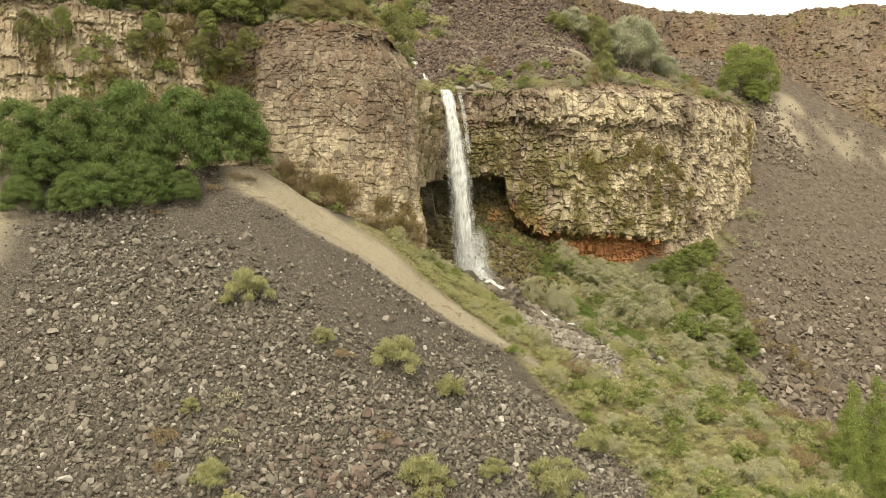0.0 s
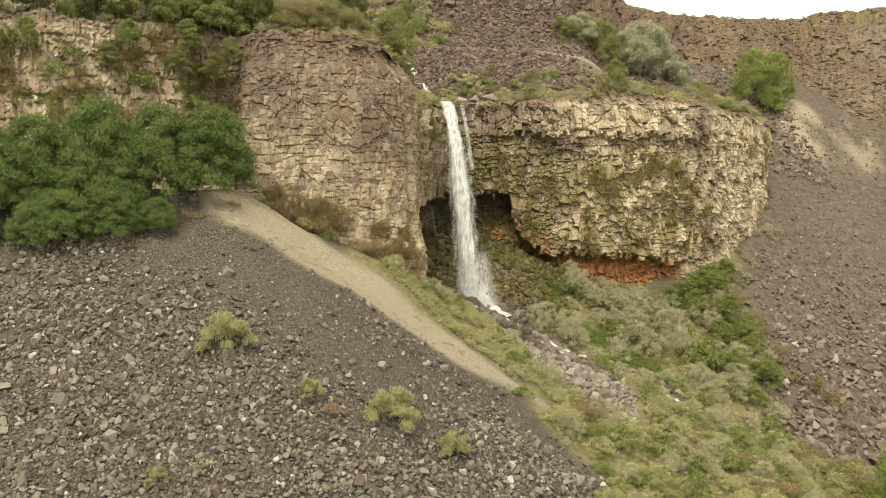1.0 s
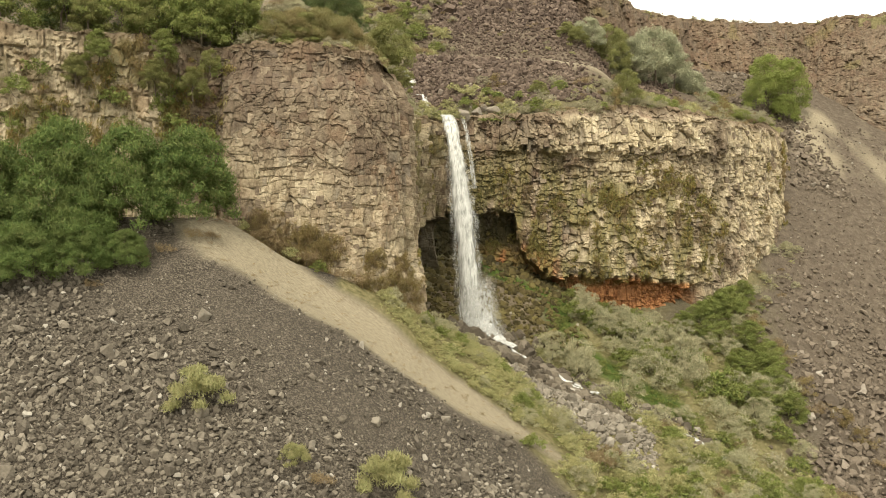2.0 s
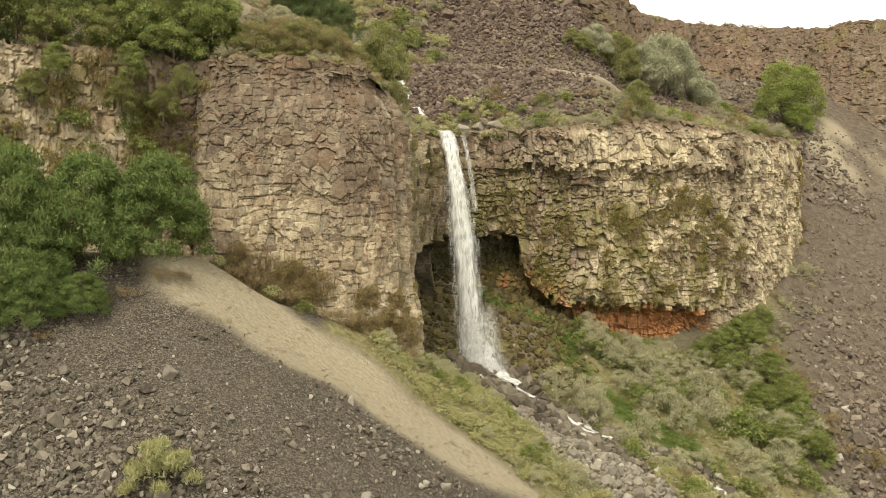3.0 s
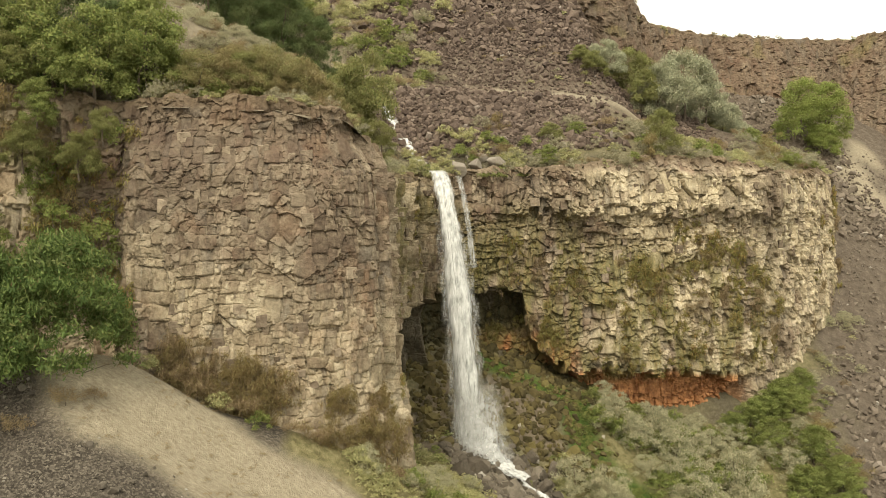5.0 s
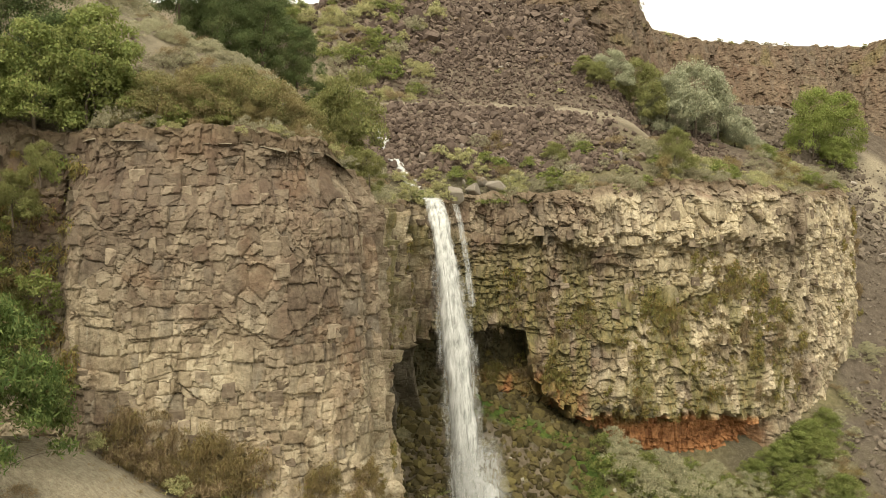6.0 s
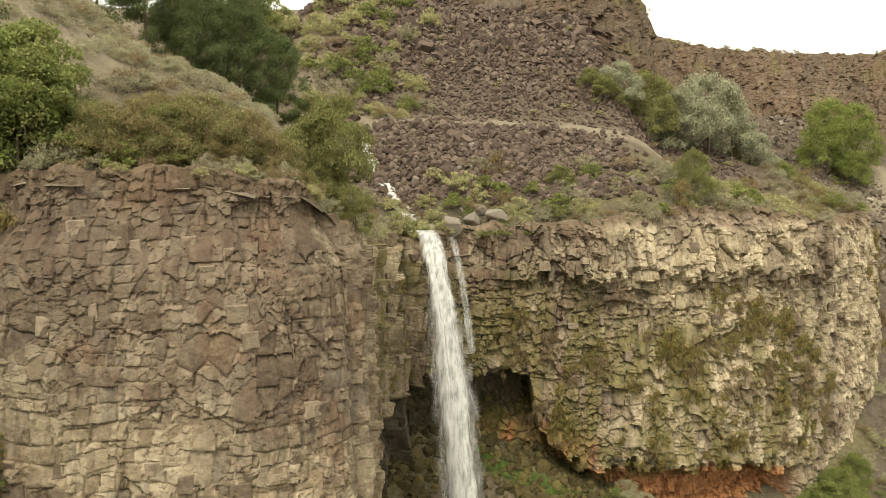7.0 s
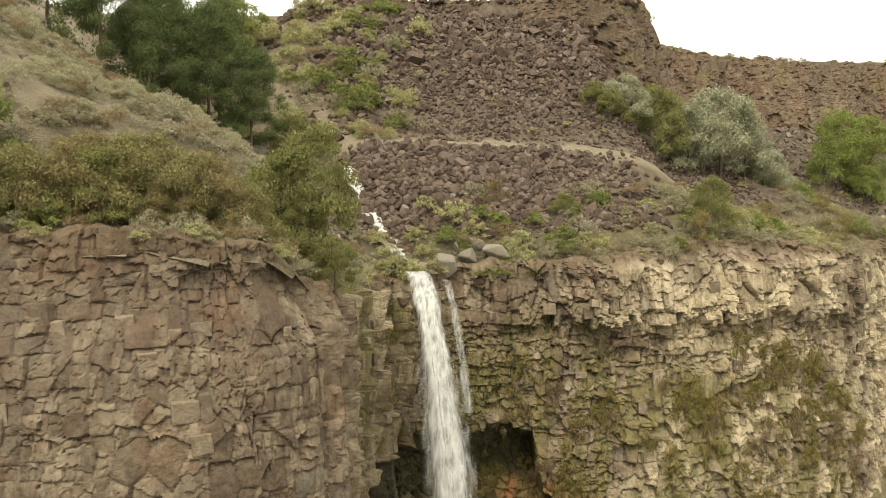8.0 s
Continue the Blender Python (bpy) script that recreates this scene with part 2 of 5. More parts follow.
def cliff_material():
    """Basalt with cream, tan and rust faces, moss and wet streaks."""
    m = Mat("basalt_cliff")
    tone = m.attr("tone")
    grain = m.noise(2.8, 8, 0.72)
    patch = m.noise(0.22, 5, 0.7)
    mottle = m.noise(0.9, 7, 0.72)
    mixv = m.calc("ADD", m.calc("MULTIPLY", tone, 0.28), m.calc("ADD", m.calc("MULTIPLY", grain, 0.50), m.calc("ADD", m.calc("MULTIPLY", patch, 0.36), m.calc("MULTIPLY", mottle, 0.38))))
    brown = m.ramp(mixv, (0.52, (0.062, 0.045, 0.031)), (0.64, (0.142, 0.108, 0.075)), (0.75, (0.235, 0.188, 0.130)), (0.90, (0.40, 0.335, 0.235)))
    cream = m.ramp(mixv, (0.50, (0.110, 0.083, 0.050)), (0.62, (0.275, 0.225, 0.142)), (0.75, (0.46, 0.388, 0.255)), (0.92, (0.66, 0.58, 0.415)))
    c = m.mix(m.attr("pale"), brown, cream)
    hue = m.attr("hue")
    rust = m.calc("MULTIPLY", m.grade(m.noise(0.35, 5, 0.7), 0.46, 0.66, 0.1, 0.75), m.grade(hue, 0.35, 0.8, 0.25, 1.0))
    rust = m.calc("MULTIPLY", rust, m.grade(m.attr("pale"), 0.0, 1.0, 1.0, 0.3))
    c = m.mix(rust, c, m.ramp(mottle, (0.3, (0.105, 0.062, 0.043)), (0.7, (0.245, 0.160, 0.108))))
    ash = m.calc("MULTIPLY", m.grade(hue, 0.30, 0.05, 0.0, 0.55), m.grade(mottle, 0.35, 0.6, 0.2, 1.0))
    c = m.mix(ash, c, m.ramp(grain, (0.3, (0.105, 0.092, 0.074)), (0.7, (0.27, 0.245, 0.20))))
    drip = m.grade(m.noise(1.3, 6, 0.7, (1.3, 1.3, 0.22)), 0.56, 0.70, 0.0, 0.5)
    c = m.mix(drip, c, m.ramp(tone, (0.3, (0.075, 0.055, 0.040)), (0.7, (0.125, 0.098, 0.072))))
    c = m.mix(m.calc("MULTIPLY", m.attr("varnish"), m.grade(m.noise(0.7, 5, 0.65), 0.3, 0.6, 0.25, 0.75)), c, m.ramp(grain, (0.3, (0.058, 0.041, 0.030)), (0.7, (0.145, 0.108, 0.078))))
    streak = m.grade(m.noise(1.0, 4, 0.6, (1.4, 1.4, 0.07)), 0.52, 0.68, 0.0, 0.75)
    c = m.mix(m.calc("MULTIPLY", streak, m.attr("wet")), c, (0.032, 0.029, 0.022))
    chalk = m.grade(m.noise(1.6, 4, 0.6, (1.6, 1.6, 0.12)), 0.6, 0.74, 0.0, 0.4)
    c = m.mix(m.calc("MULTIPLY", chalk, m.attr("pale")), c, (0.62, 0.57, 0.45))
    c = m.mix(m.attr("red"), c, m.ramp(m.noise(1.3, 5, 0.7), (0.35, (0.17, 0.075, 0.034)), (0.56, (0.40, 0.190, 0.080)), (0.72, (0.52, 0.30, 0.150))))
    strands = m.noise(1.5, 6, 0.72, (1.6, 1.6, 0.28))
    green = m.ramp(strands, (0.32, (0.045, 0.048, 0.014)), (0.46, (0.125, 0.120, 0.040)), (0.58, (0.235, 0.195, 0.085)), (0.72, (0.255, 0.145, 0.055)))
    c = m.mix(m.calc("MULTIPLY", m.attr("moss"), m.grade(strands, 0.30, 0.52, 0.45, 1.0)), c, green)
    c = m.mix(m.attr("soil"), c, m.ramp(m.noise(1.5, 6, 0.7), (0.3, (0.075, 0.055, 0.035)), (0.55, (0.17, 0.125, 0.08)), (0.75, (0.25, 0.20, 0.125))))
    # the cave and undercut mask pulls the rock up to 80% towards near-black
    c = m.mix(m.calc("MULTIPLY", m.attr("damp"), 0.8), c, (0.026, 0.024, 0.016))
    h = m.calc("ADD", m.noise(3.0, 8, 0.7), m.calc("MULTIPLY", m.cells(1.7, "Distance", "DISTANCE_TO_EDGE", (1, 1, 0.75)), 0.4))
    return m.solid(c, 0.92, m.bump(h, 0.35, 0.8), 0.2)


def stone_material(name, dark, mid, light, pale=0.05):
    m = Mat(name)
    r = m.per_island()
    c = m.ramp(r, (0.0, dark), (0.45, mid), (1.0 - pale * 1.5, light), (1.0 - pale * 0.5, (0.46, 0.43, 0.37)))
    c = m.mix(0.35, c, m.ramp(m.noise(3.5, 5, 0.7), (0.3, dark), (0.7, light)))
    return m.solid(c, 0.92, m.bump(m.noise(6.0, 6, 0.7), 0.12, 0.7), 0.2)


def block_material():
    """Single blocks of the cliff, each with its own tone."""
    m = Mat("basalt_block")
    r = m.per_object()
    v = m.calc("ADD", m.calc("MULTIPLY", r, 0.35), m.calc("MULTIPLY", m.noise(2.2, 6, 0.65), 0.75))
    c = m.ramp(v, (0.25, (0.095, 0.071, 0.050)), (0.5, (0.205, 0.162, 0.115)), (0.8, (0.37, 0.305, 0.215)))
    rust = m.grade(m.noise(0.8, 5, 0.7), 0.58, 0.72, 0.0, 0.5)
    c = m.mix(rust, c, (0.15, 0.085, 0.055))
    return m.solid(c, 0.92, m.bump(m.noise(3.5, 8, 0.7), 0.25, 0.8), 0.2)


def ground_material():
    """Gravel, sand, dry grass, damp green and dark rock soil, as the cover changes."""
    m = Mat("canyon_ground")
    fine = m.noise(5.0, 6, 0.75)
    peb = m.cells(9.0, "Color")
    pebv = m.t.nodes.new("ShaderNodeSeparateColor")
    m.put(pebv.inputs[0], peb)
    g = m.calc("ADD", m.calc("MULTIPLY", pebv.outputs[0], 0.5), m.calc("MULTIPLY", fine, 0.5))
    gravel = m.ramp(g, (0.2, (0.026, 0.022, 0.017)), (0.5, (0.072, 0.061, 0.047)), (0.78, (0.18, 0.156, 0.122)))
    drift = m.noise(0.12, 4, 0.6)
    gravel = m.mix(m.grade(drift, 0.4, 0.65, 0.0, 0.4), gravel, (0.09, 0.077, 0.06))
    sand = m.ramp(m.noise(3.4, 10, 0.85, (0.5, 1.6, 1.0)), (0.32, (0.150, 0.126, 0.086)), (0.5, (0.285, 0.246, 0.172)), (0.68, (0.43, 0.378, 0.272)))
    grass = m.ramp(m.noise(1.6, 7, 0.75), (0.3, (0.085, 0.078, 0.034)), (0.5, (0.175, 0.156, 0.074)), (0.7, (0.29, 0.255, 0.14)))
    lush = m.ramp(m.noise(1.4, 7, 0.75), (0.3, (0.018, 0.034, 0.007)), (0.5, (0.058, 0.092, 0.018)), (0.72, (0.12, 0.15, 0.03)))
    scarp = m.ramp(m.noise(0.9, 8, 0.75), (0.3, (0.055, 0.042, 0.031)), (0.5, (0.125, 0.099, 0.073)), (0.72, (0.23, 0.19, 0.14)))
    c = m.mix(m.attr("scarp"), gravel, scarp)
    c = m.mix(m.attr("grass"), c, grass)
    c = m.mix(m.attr("sand"), c, sand)
    c = m.mix(m.attr("lush"), c, lush)
    h = m.calc("ADD", m.noise(4.0, 8, 0.75), m.calc("MULTIPLY", m.cells(9.0, "Distance"), 0.9))
    return m.solid(c, 0.95, m.bump(h, 0.12, 0.9), 0.15)


def leaf_material(name, dark, mid, light, dry=(0.16, 0.115, 0.055), dryness=0.04):
    m = Mat(name)
    r = m.per_island()
    o = m.per_object()
    c = m.ramp(r, (0.0, dark), (0.5, mid), (0.93 - dryness, light), (1.0 - dryness * 0.5, dry))
    c = m.mix(m.grade(o, 0, 1, 0.0, 0.45), c, m.mix(0.5, mid, light))
    c = m.mix(m.grade(m.noise(0.5, 3), 0.45, 0.7, 0.0, 0.3), c, dry)
    d = m.t.nodes.new("ShaderNodeBsdfPrincipled")
    m.put(d.inputs["Base Color"], c)
    d.inputs["Roughness"].default_value, d.inputs["Specular IOR Level"].default_value = 0.7, 0.25
    tr = m.t.nodes.new("ShaderNodeBsdfTranslucent")
    m.put(tr.inputs["Color"], m.mix(0.5, c, light))
    add = m.t.nodes.new("ShaderNodeMixShader")
    add.inputs[0].default_value = 0.35
    m.t.links.new(d.outputs[0], add.inputs[1])
    m.t.links.new(tr.outputs[0], add.inputs[2])
    m.t.links.new(add.outputs[0], m.out.inputs["Surface"])
    return m.m


def bark_material():
    m = Mat("bark")
    c = m.ramp(m.noise(6.0, 6, 0.7, (1, 1, 0.3)), (0.3, (0.05, 0.038, 0.027)), (0.7, (0.17, 0.135, 0.10)))
    return m.solid(c, 0.95, m.bump(m.noise(14.0, 5), 0.03, 0.8), 0.2)


def water_material(name, thin, tall, torn=1.3, most=1.0):
    """White falling water: dense in the middle, torn into threads."""
    m = Mat(name)
    thread = m.noise(2.6, 5, 0.65, (1.0, 1.0, tall))
    c = m.ramp(thread, (0.3, (0.36, 0.37, 0.345)), (0.62, (0.60, 0.605, 0.58)))
    d = m.t.nodes.new("ShaderNodeBsdfPrincipled")
    m.put(d.inputs["Base Color"], c)
    d.inputs["Roughness"].default_value = 0.55
    m.put(d.inputs["Normal"], m.bump(thread, 0.3, 0.6))
    clear = m.t.nodes.new("ShaderNodeBsdfTransparent")
    mixs = m.t.nodes.new("ShaderNodeMixShader")
    body = m.calc("ADD", m.attr("body"), m.calc("MULTIPLY", m.calc("SUBTRACT", thread, 0.5), torn))
    m.put(mixs.inputs[0], m.grade(body, thin, thin + 0.8, 0.0, most))
    m.t.links.new(clear.outputs[0], mixs.inputs[1])
    m.t.links.new(d.outputs[0], mixs.inputs[2])
    m.t.links.new(mixs.outputs[0], m.out.inputs["Surface"])
    return m.m


M_CLIFF, M_BLOCK, M_GROUND, M_BARK = cliff_material(), block_material(), ground_material(), bark_material()
M_SCREE = stone_material("scree_stone", (0.034, 0.028, 0.021), (0.108, 0.092, 0.071), (0.26, 0.23, 0.18), 0.035)
M_SCARP = stone_material("scarp_stone", (0.038, 0.026, 0.021), (0.102, 0.075, 0.058), (0.205, 0.158, 0.122), 0.0002)
M_TALUS = stone_material("talus_stone", (0.075, 0.060, 0.045), (0.140, 0.113, 0.085), (0.24, 0.20, 0.155), 0.02)
M_WETROCK = stone_material("stream_stone", (0.034, 0.028, 0.020), (0.092, 0.076, 0.056), (0.20, 0.172, 0.130), 0.03)
M_PALEROCK = stone_material("pale_stone", (0.105, 0.092, 0.072), (0.185, 0.165, 0.132), (0.28, 0.25, 0.20), 0.02)
M_MOSSROCK = stone_material("mossy_stone", (0.026, 0.022, 0.010), (0.075, 0.058, 0.027), (0.15, 0.125, 0.045), 0.01)
M_LIPROCK = stone_material("lip_stone", (0.16, 0.138, 0.110), (0.26, 0.23, 0.185), (0.38, 0.34, 0.28), 0.01)
M_WILLOW = leaf_material("willow_leaf", (0.038, 0.070, 0.018), (0.095, 0.148, 0.038), (0.205, 0.262, 0.076), dryness=0.01)
M_GREEN = leaf_material("bright_leaf", (0.064, 0.094, 0.024), (0.165, 0.205, 0.054), (0.31, 0.34, 0.105), dryness=0.02)
M_DARK = leaf_material("dark_leaf", (0.034, 0.052, 0.019), (0.078, 0.112, 0.038), (0.15, 0.19, 0.066), dryness=0.01)
M_JUNIPER = leaf_material("juniper_leaf", (0.066, 0.078, 0.024), (0.165, 0.180, 0.058), (0.31, 0.31, 0.115), dryness=0.03)
M_SAGE = leaf_material("sage_leaf", (0.13, 0.125, 0.075), (0.27, 0.255, 0.160), (0.46, 0.43, 0.29), (0.33, 0.27, 0.18), 0.06)
M_SILVER = leaf_material("silver_leaf", (0.15, 0.160, 0.098), (0.305, 0.320, 0.200), (0.48, 0.49, 0.34), dryness=0.02)
M_YELLOW = leaf_material("yellow_leaf", (0.150, 0.158, 0.066), (0.325, 0.330, 0.150), (0.53, 0.51, 0.26), (0.36, 0.28, 0.13), 0.08)
M_GREY = leaf_material("grey_leaf", (0.155, 0.157, 0.088), (0.335, 0.33, 0.195), (0.53, 0.51, 0.34), (0.40, 0.32, 0.21), 0.06)
M_DRY = leaf_material("dry_twig", (0.10, 0.070, 0.038), (0.22, 0.158, 0.088), (0.37, 0.285, 0.17), (0.24, 0.21, 0.08), 0.10)
M_MOSS = leaf_material("hanging_moss", (0.075, 0.085, 0.022), (0.190, 0.185, 0.055), (0.34, 0.30, 0.110), (0.30, 0.15, 0.055), 0.22)
M_THICKET = leaf_material("thicket_leaf", (0.090, 0.074, 0.034), (0.200, 0.170, 0.075), (0.35, 0.305, 0.135), (0.22, 0.14, 0.08), 0.12)
M_VINE = leaf_material("vine_leaf", (0.095, 0.072, 0.032), (0.205, 0.160, 0.068), (0.34, 0.29, 0.12), (0.22, 0.13, 0.07), 0.2)
M_BRUSH = leaf_material("brush_leaf", (0.085, 0.090, 0.032), (0.190, 0.190, 0.074), (0.34, 0.32, 0.13), (0.24, 0.16, 0.08), 0.1)
M_POPLAR = leaf_material("poplar_leaf", (0.080, 0.115, 0.026), (0.185, 0.240, 0.055), (0.33, 0.37, 0.105), dryness=0.02)
M_TUFT = leaf_material("scree_shrub_leaf", (0.125, 0.135, 0.052), (0.265, 0.272, 0.115), (0.46, 0.45, 0.22), (0.30, 0.24, 0.13), 0.1)

# ---- helpers for meshes ----
def mesh_of(name, verts, faces, material, fields=None, smooth=False):
    """A mesh from arrays: verts n x 3, faces m x 3 or m x 4."""
    verts, faces = np.asarray(verts, np.float32), np.asarray(faces, np.int32)
    me = bpy.data.meshes.new(name)
    k = faces.shape[1]
    me.vertices.add(len(verts))
    me.vertices.foreach_set("co", verts.ravel())
    me.loops.add(faces.size)
    me.loops.foreach_set("vertex_index", faces.ravel())
    me.polygons.add(len(faces))
    me.polygons.foreach_set("loop_start", np.arange(0, faces.size, k, dtype=np.int32))
    me.polygons.foreach_set("use_smooth", np.full(len(faces), smooth))
    me.update(calc_edges=True)
    me.validate()
    me.materials.append(material)
    for key, values in (fields or {}).items():
        a = me.attributes.new(key, "FLOAT", "POINT")
        a.data.foreach_set("value", np.asarray(values, np.float32).ravel())
    return me


def grid_faces(rows, cols):
    i = np.arange(rows * cols).reshape(rows, cols)
    return np.stack([i[:-1, :-1], i[:-1, 1:], i[1:, 1:], i[1:, :-1]], -1).reshape(-1, 4)


def turned(rng, n, tilt=math.pi):
    """n random turns as matrices."""
    q = rng.normal(size=(n, 4))
    if tilt < 3:
        q[:, 1:3] *= tilt * 0.3
    q /= np.linalg.norm(q, axis=1)[:, None]
    w, x, y, z = q.T
    return np.stack([np.stack([1 - 2 * (y * y + z * z), 2 * (x * y - z * w), 2 * (x * z + y * w)], -1),
                     np.stack([2 * (x * y + z * w), 1 - 2 * (x * x + z * z), 2 * (y * z - x * w)], -1),
                     np.stack([2 * (x * z - y * w), 2 * (y * z + x * w), 1 - 2 * (x * x + y * y)], -1)], 1)


def hull(points):
    bm = bmesh.new()
    for p in points:
        bm.verts.new(p)
    r = bmesh.ops.convex_hull(bm, input=bm.verts)
    loose = [v for v in bm.verts if not v.link_faces]
    bmesh.ops.delete(bm, geom=loose, context="VERTS")
    bmesh.ops.triangulate(bm, faces=bm.faces)
    bm.verts.index_update()
    v = np.array([p.co[:] for p in bm.verts])
    f = np.array([[p.index for p in q.verts] for q in bm.faces])
    bm.free()
    return v, f


stone_rng = np.random.default_rng(4)
STONES, PEBBLES = [], []
for kinds, corners in ((STONES, 16), (PEBBLES, 11)):
    for k in range(14):
        p = stone_rng.normal(size=(corners, 3))
        p /= np.linalg.norm(p, axis=1)[:, None]
        p = np.sign(p) * np.abs(p) ** 0.8 * stone_rng.uniform(0.9, 1.06, (corners, 1))
        kinds.append(hull(p))


def stones(rng, places, sizes, flat=0.75, shapes=STONES):
    """Angular stones at places, as one pair of arrays."""
    vs, fs, base = [], [], 0
    kind = rng.integers(0, len(shapes), len(places))
    for k, (v, f) in enumerate(shapes):
        pick = np.nonzero(kind == k)[0]
        if not len(pick):
            continue
        n = len(pick)
        s = sizes[pick][:, None] * np.stack([rng.uniform(0.8, 1.25, n), rng.uniform(0.75, 1.05, n), rng.uniform(0.6, 0.95, n) * flat / 0.75], -1) * 0.5
        p = np.einsum("nij,nkj->nki", turned(rng, n), v[None] * s[:, None, :]) + places[pick][:, None, :]
        vs.append(p.reshape(-1, 3))
        fs.append((f[None] + (np.arange(n) * len(v))[:, None, None]).reshape(-1, 3) + base)
        base += n * len(v)
    return np.concatenate(vs), np.concatenate(fs)


def part(name, me, parent, label="", m=None):
    ob = new(name, me)
    ob.parent = parent
    if m is not None:
        ob.matrix_basis = m
    if label:
        ob["label"] = label
    return ob


def thing(name, place, label, category, group="", turn=0.0, size=1.0):
    ob = new(name)
    ob.empty_display_size = 0.3
    ob.matrix_basis = pose(*place, 0, 0, turn) @ Matrix.Diagonal((size, size, size, 1))
    return tagged(ob, label, category, group)


# ---- the ground ----
def spread(a, b, near, far_lo, far_hi):
    """Even steps from a to b, widening beyond to far_lo and far_hi."""
    mid = np.arange(a, b + near, near)
    out_hi, out_lo, s = [mid[-1]], [mid[0]], near
    while out_hi[-1] < far_hi or out_lo[-1] > far_lo:
        s *= 1.22
        if out_hi[-1] < far_hi:
            out_hi.append(out_hi[-1] + s)
        if out_lo[-1] > far_lo:
            out_lo.append(out_lo[-1] - s)
    return np.concatenate([np.array(out_lo[:0:-1]), mid, np.array(out_hi[1:])])


def covers(x, y, d):
    """What covers the ground at each place."""
    soft = 0.6 * fbm(x / 4, y / 4, 4, 31)
    ang = np.degrees(np.arctan2(y - 105, x + 25))
    rr = np.hypot(x + 25, y - 105)
    low = d < 0
    ds, _ = to_line(x, y, SAND + SAND[:1])
    sand = step(-0.9, 0.9, np.where(inside(x, y, SAND, []), ds, -ds) + 1.6 * soft) * low
    sand = np.maximum(sand, step(-43, -47, x + 3 * soft) * step(60, 75, y) * low * (y < 106) * 0.8)
    right = right_slope(x, y)
    on_right = (lower(x, y) - right < 1.6) & low
    gully = low * (x > -12) * step(-3, 4, ang + 7 * soft + 1.15 * np.clip(rr - 33, 0, 30) - 6 * step(36, 24, rr)) * ~on_right
    grass = np.clip(gully * 1.2, 0, 1) * (1 - sand)
    foot = on_right * step(54, 44, x + 8 * soft - 0.1 * (y - 140))
    grass = np.maximum(grass, foot)
    # ground before the cave: grass thinned, rocky soil in its place
    damp = low * step(21, 16, x) * step(-12, -8, d + 2 * soft) * (x > -6) * (y > 136)
    grass = grass * (1 - 0.85 * damp)
    grass = np.maximum(grass, (d > 0) * (0.25 + 0.5 * step(-0.3, 0.3, soft)) * step(164, 156, y - 0.6 * np.maximum(x - 12, 0) + 6 * soft) * (x > -8))
    grass = np.maximum(grass, (d > 0) * step(-2, -12, x + 5 * soft) * 0.12 * step(0, 6, d))
    sand = np.maximum(sand, step(168.5, 170.2, y) * step(176.5, 174.5, y) * (d > 0) * step(44, 30, x) * 0.75 * (x > -14))
    sand = np.maximum(sand, on_right * step(186, 200, y - 0.15 * x + 10 * soft) * step(72, 84, x) * step(-0.25, 0.3, fbm(x / 6, y / 14, 3, 77)))
    sand = np.maximum(sand, 0.6 * step(175, 180, y) * step(-0.2, 0.3, soft) * step(6, -2, x) * (d > 0))
    sand = np.maximum(sand, (d > 0) * (x <= -8) * step(-0.3, 0.3, soft + 0.1) * 0.8)
    dl, _ = to_line(x, y, WET_STRIP)
    dk, _ = to_line(x, y, [(5.5, 152.6), (9, 152.2), (14, 151.4), (18.5, 151.2)])
    lush = np.maximum(low * step(3.2, 1.4, dl + 1.5 * soft), step(2.0, 0.8, dk + soft) * (d < 6))
    dw, _ = to_line(x, y, STREAM_LOW)
    lush = np.clip(np.maximum(lush, low * step(5, 2, dw) * step(60, 30, x) * 0.35), 0, 1)
    scarp = np.maximum((d > 0) * np.maximum(step(158, 166, y), 0.6 * (x < -6)), on_right * step(46, 60, x + 8 * soft) * 0.7)
    scarp = np.maximum(scarp, damp)
    return {"sand": sand, "grass": grass, "lush": lush, "scarp": scarp}


xs, ys = spread(-70, 128, 0.95, -2500, 2500), spread(46, 258, 0.95, -2500, 2500)
gx, gy = np.meshgrid(xs, ys)
gd = depth_in(gx, gy)
gu, gl = upper(gx, gy, gd), lower(gx, gy)
t_in = step(7.5, 11.0, gd)
gz = gl + (gu - 0.9 * step(34, 30, gd) - gl) * t_in
gz = np.where((gd > 11) & (gd < 32), gu - 0.9, gz)
gz = gz + np.where(gd < 0, 0.10 * fbm(gx / 1.3, gy / 1.3, 3, 41), 0)
ground = new("ground", mesh_of("ground", np.stack([gx, gy, gz], -1).reshape(-1, 3), grid_faces(*gx.shape), M_GROUND, covers(gx, gy, gd), True))
tagged(ground, "canyon ground of dark gravel talus, sand and dry grass", "ground", kind="structure")

xs, ys = np.arange(-76, 112, 0.7), np.arange(92, 250, 0.7)
gx, gy = np.meshgrid(xs, ys)
gd = depth_in(gx, gy)
gz = upper(gx, gy, gd) + 0.02 + 0.12 * fbm(gx / 1.1, gy / 1.1, 3, 43) - 0.8 * step(4.6, 2.2, gd)
f = grid_faces(*gx.shape)
keep = ((gd > 2.0 + 0.6 * fbm(gx / 1.5, gy / 1.5, 2, 44)) & (gd < 33)).ravel()[f].all(1)
f = f[keep]
used, f = np.unique(f, return_inverse=True)
co = np.stack([gx, gy, gz], -1).reshape(-1, 3)[used]
shelf = new("ground_shelf", mesh_of("ground_shelf", co, f.reshape(-1, 4), M_GROUND, {k: v.ravel()[used] for k, v in covers(gx, gy, gd).items()}, True))
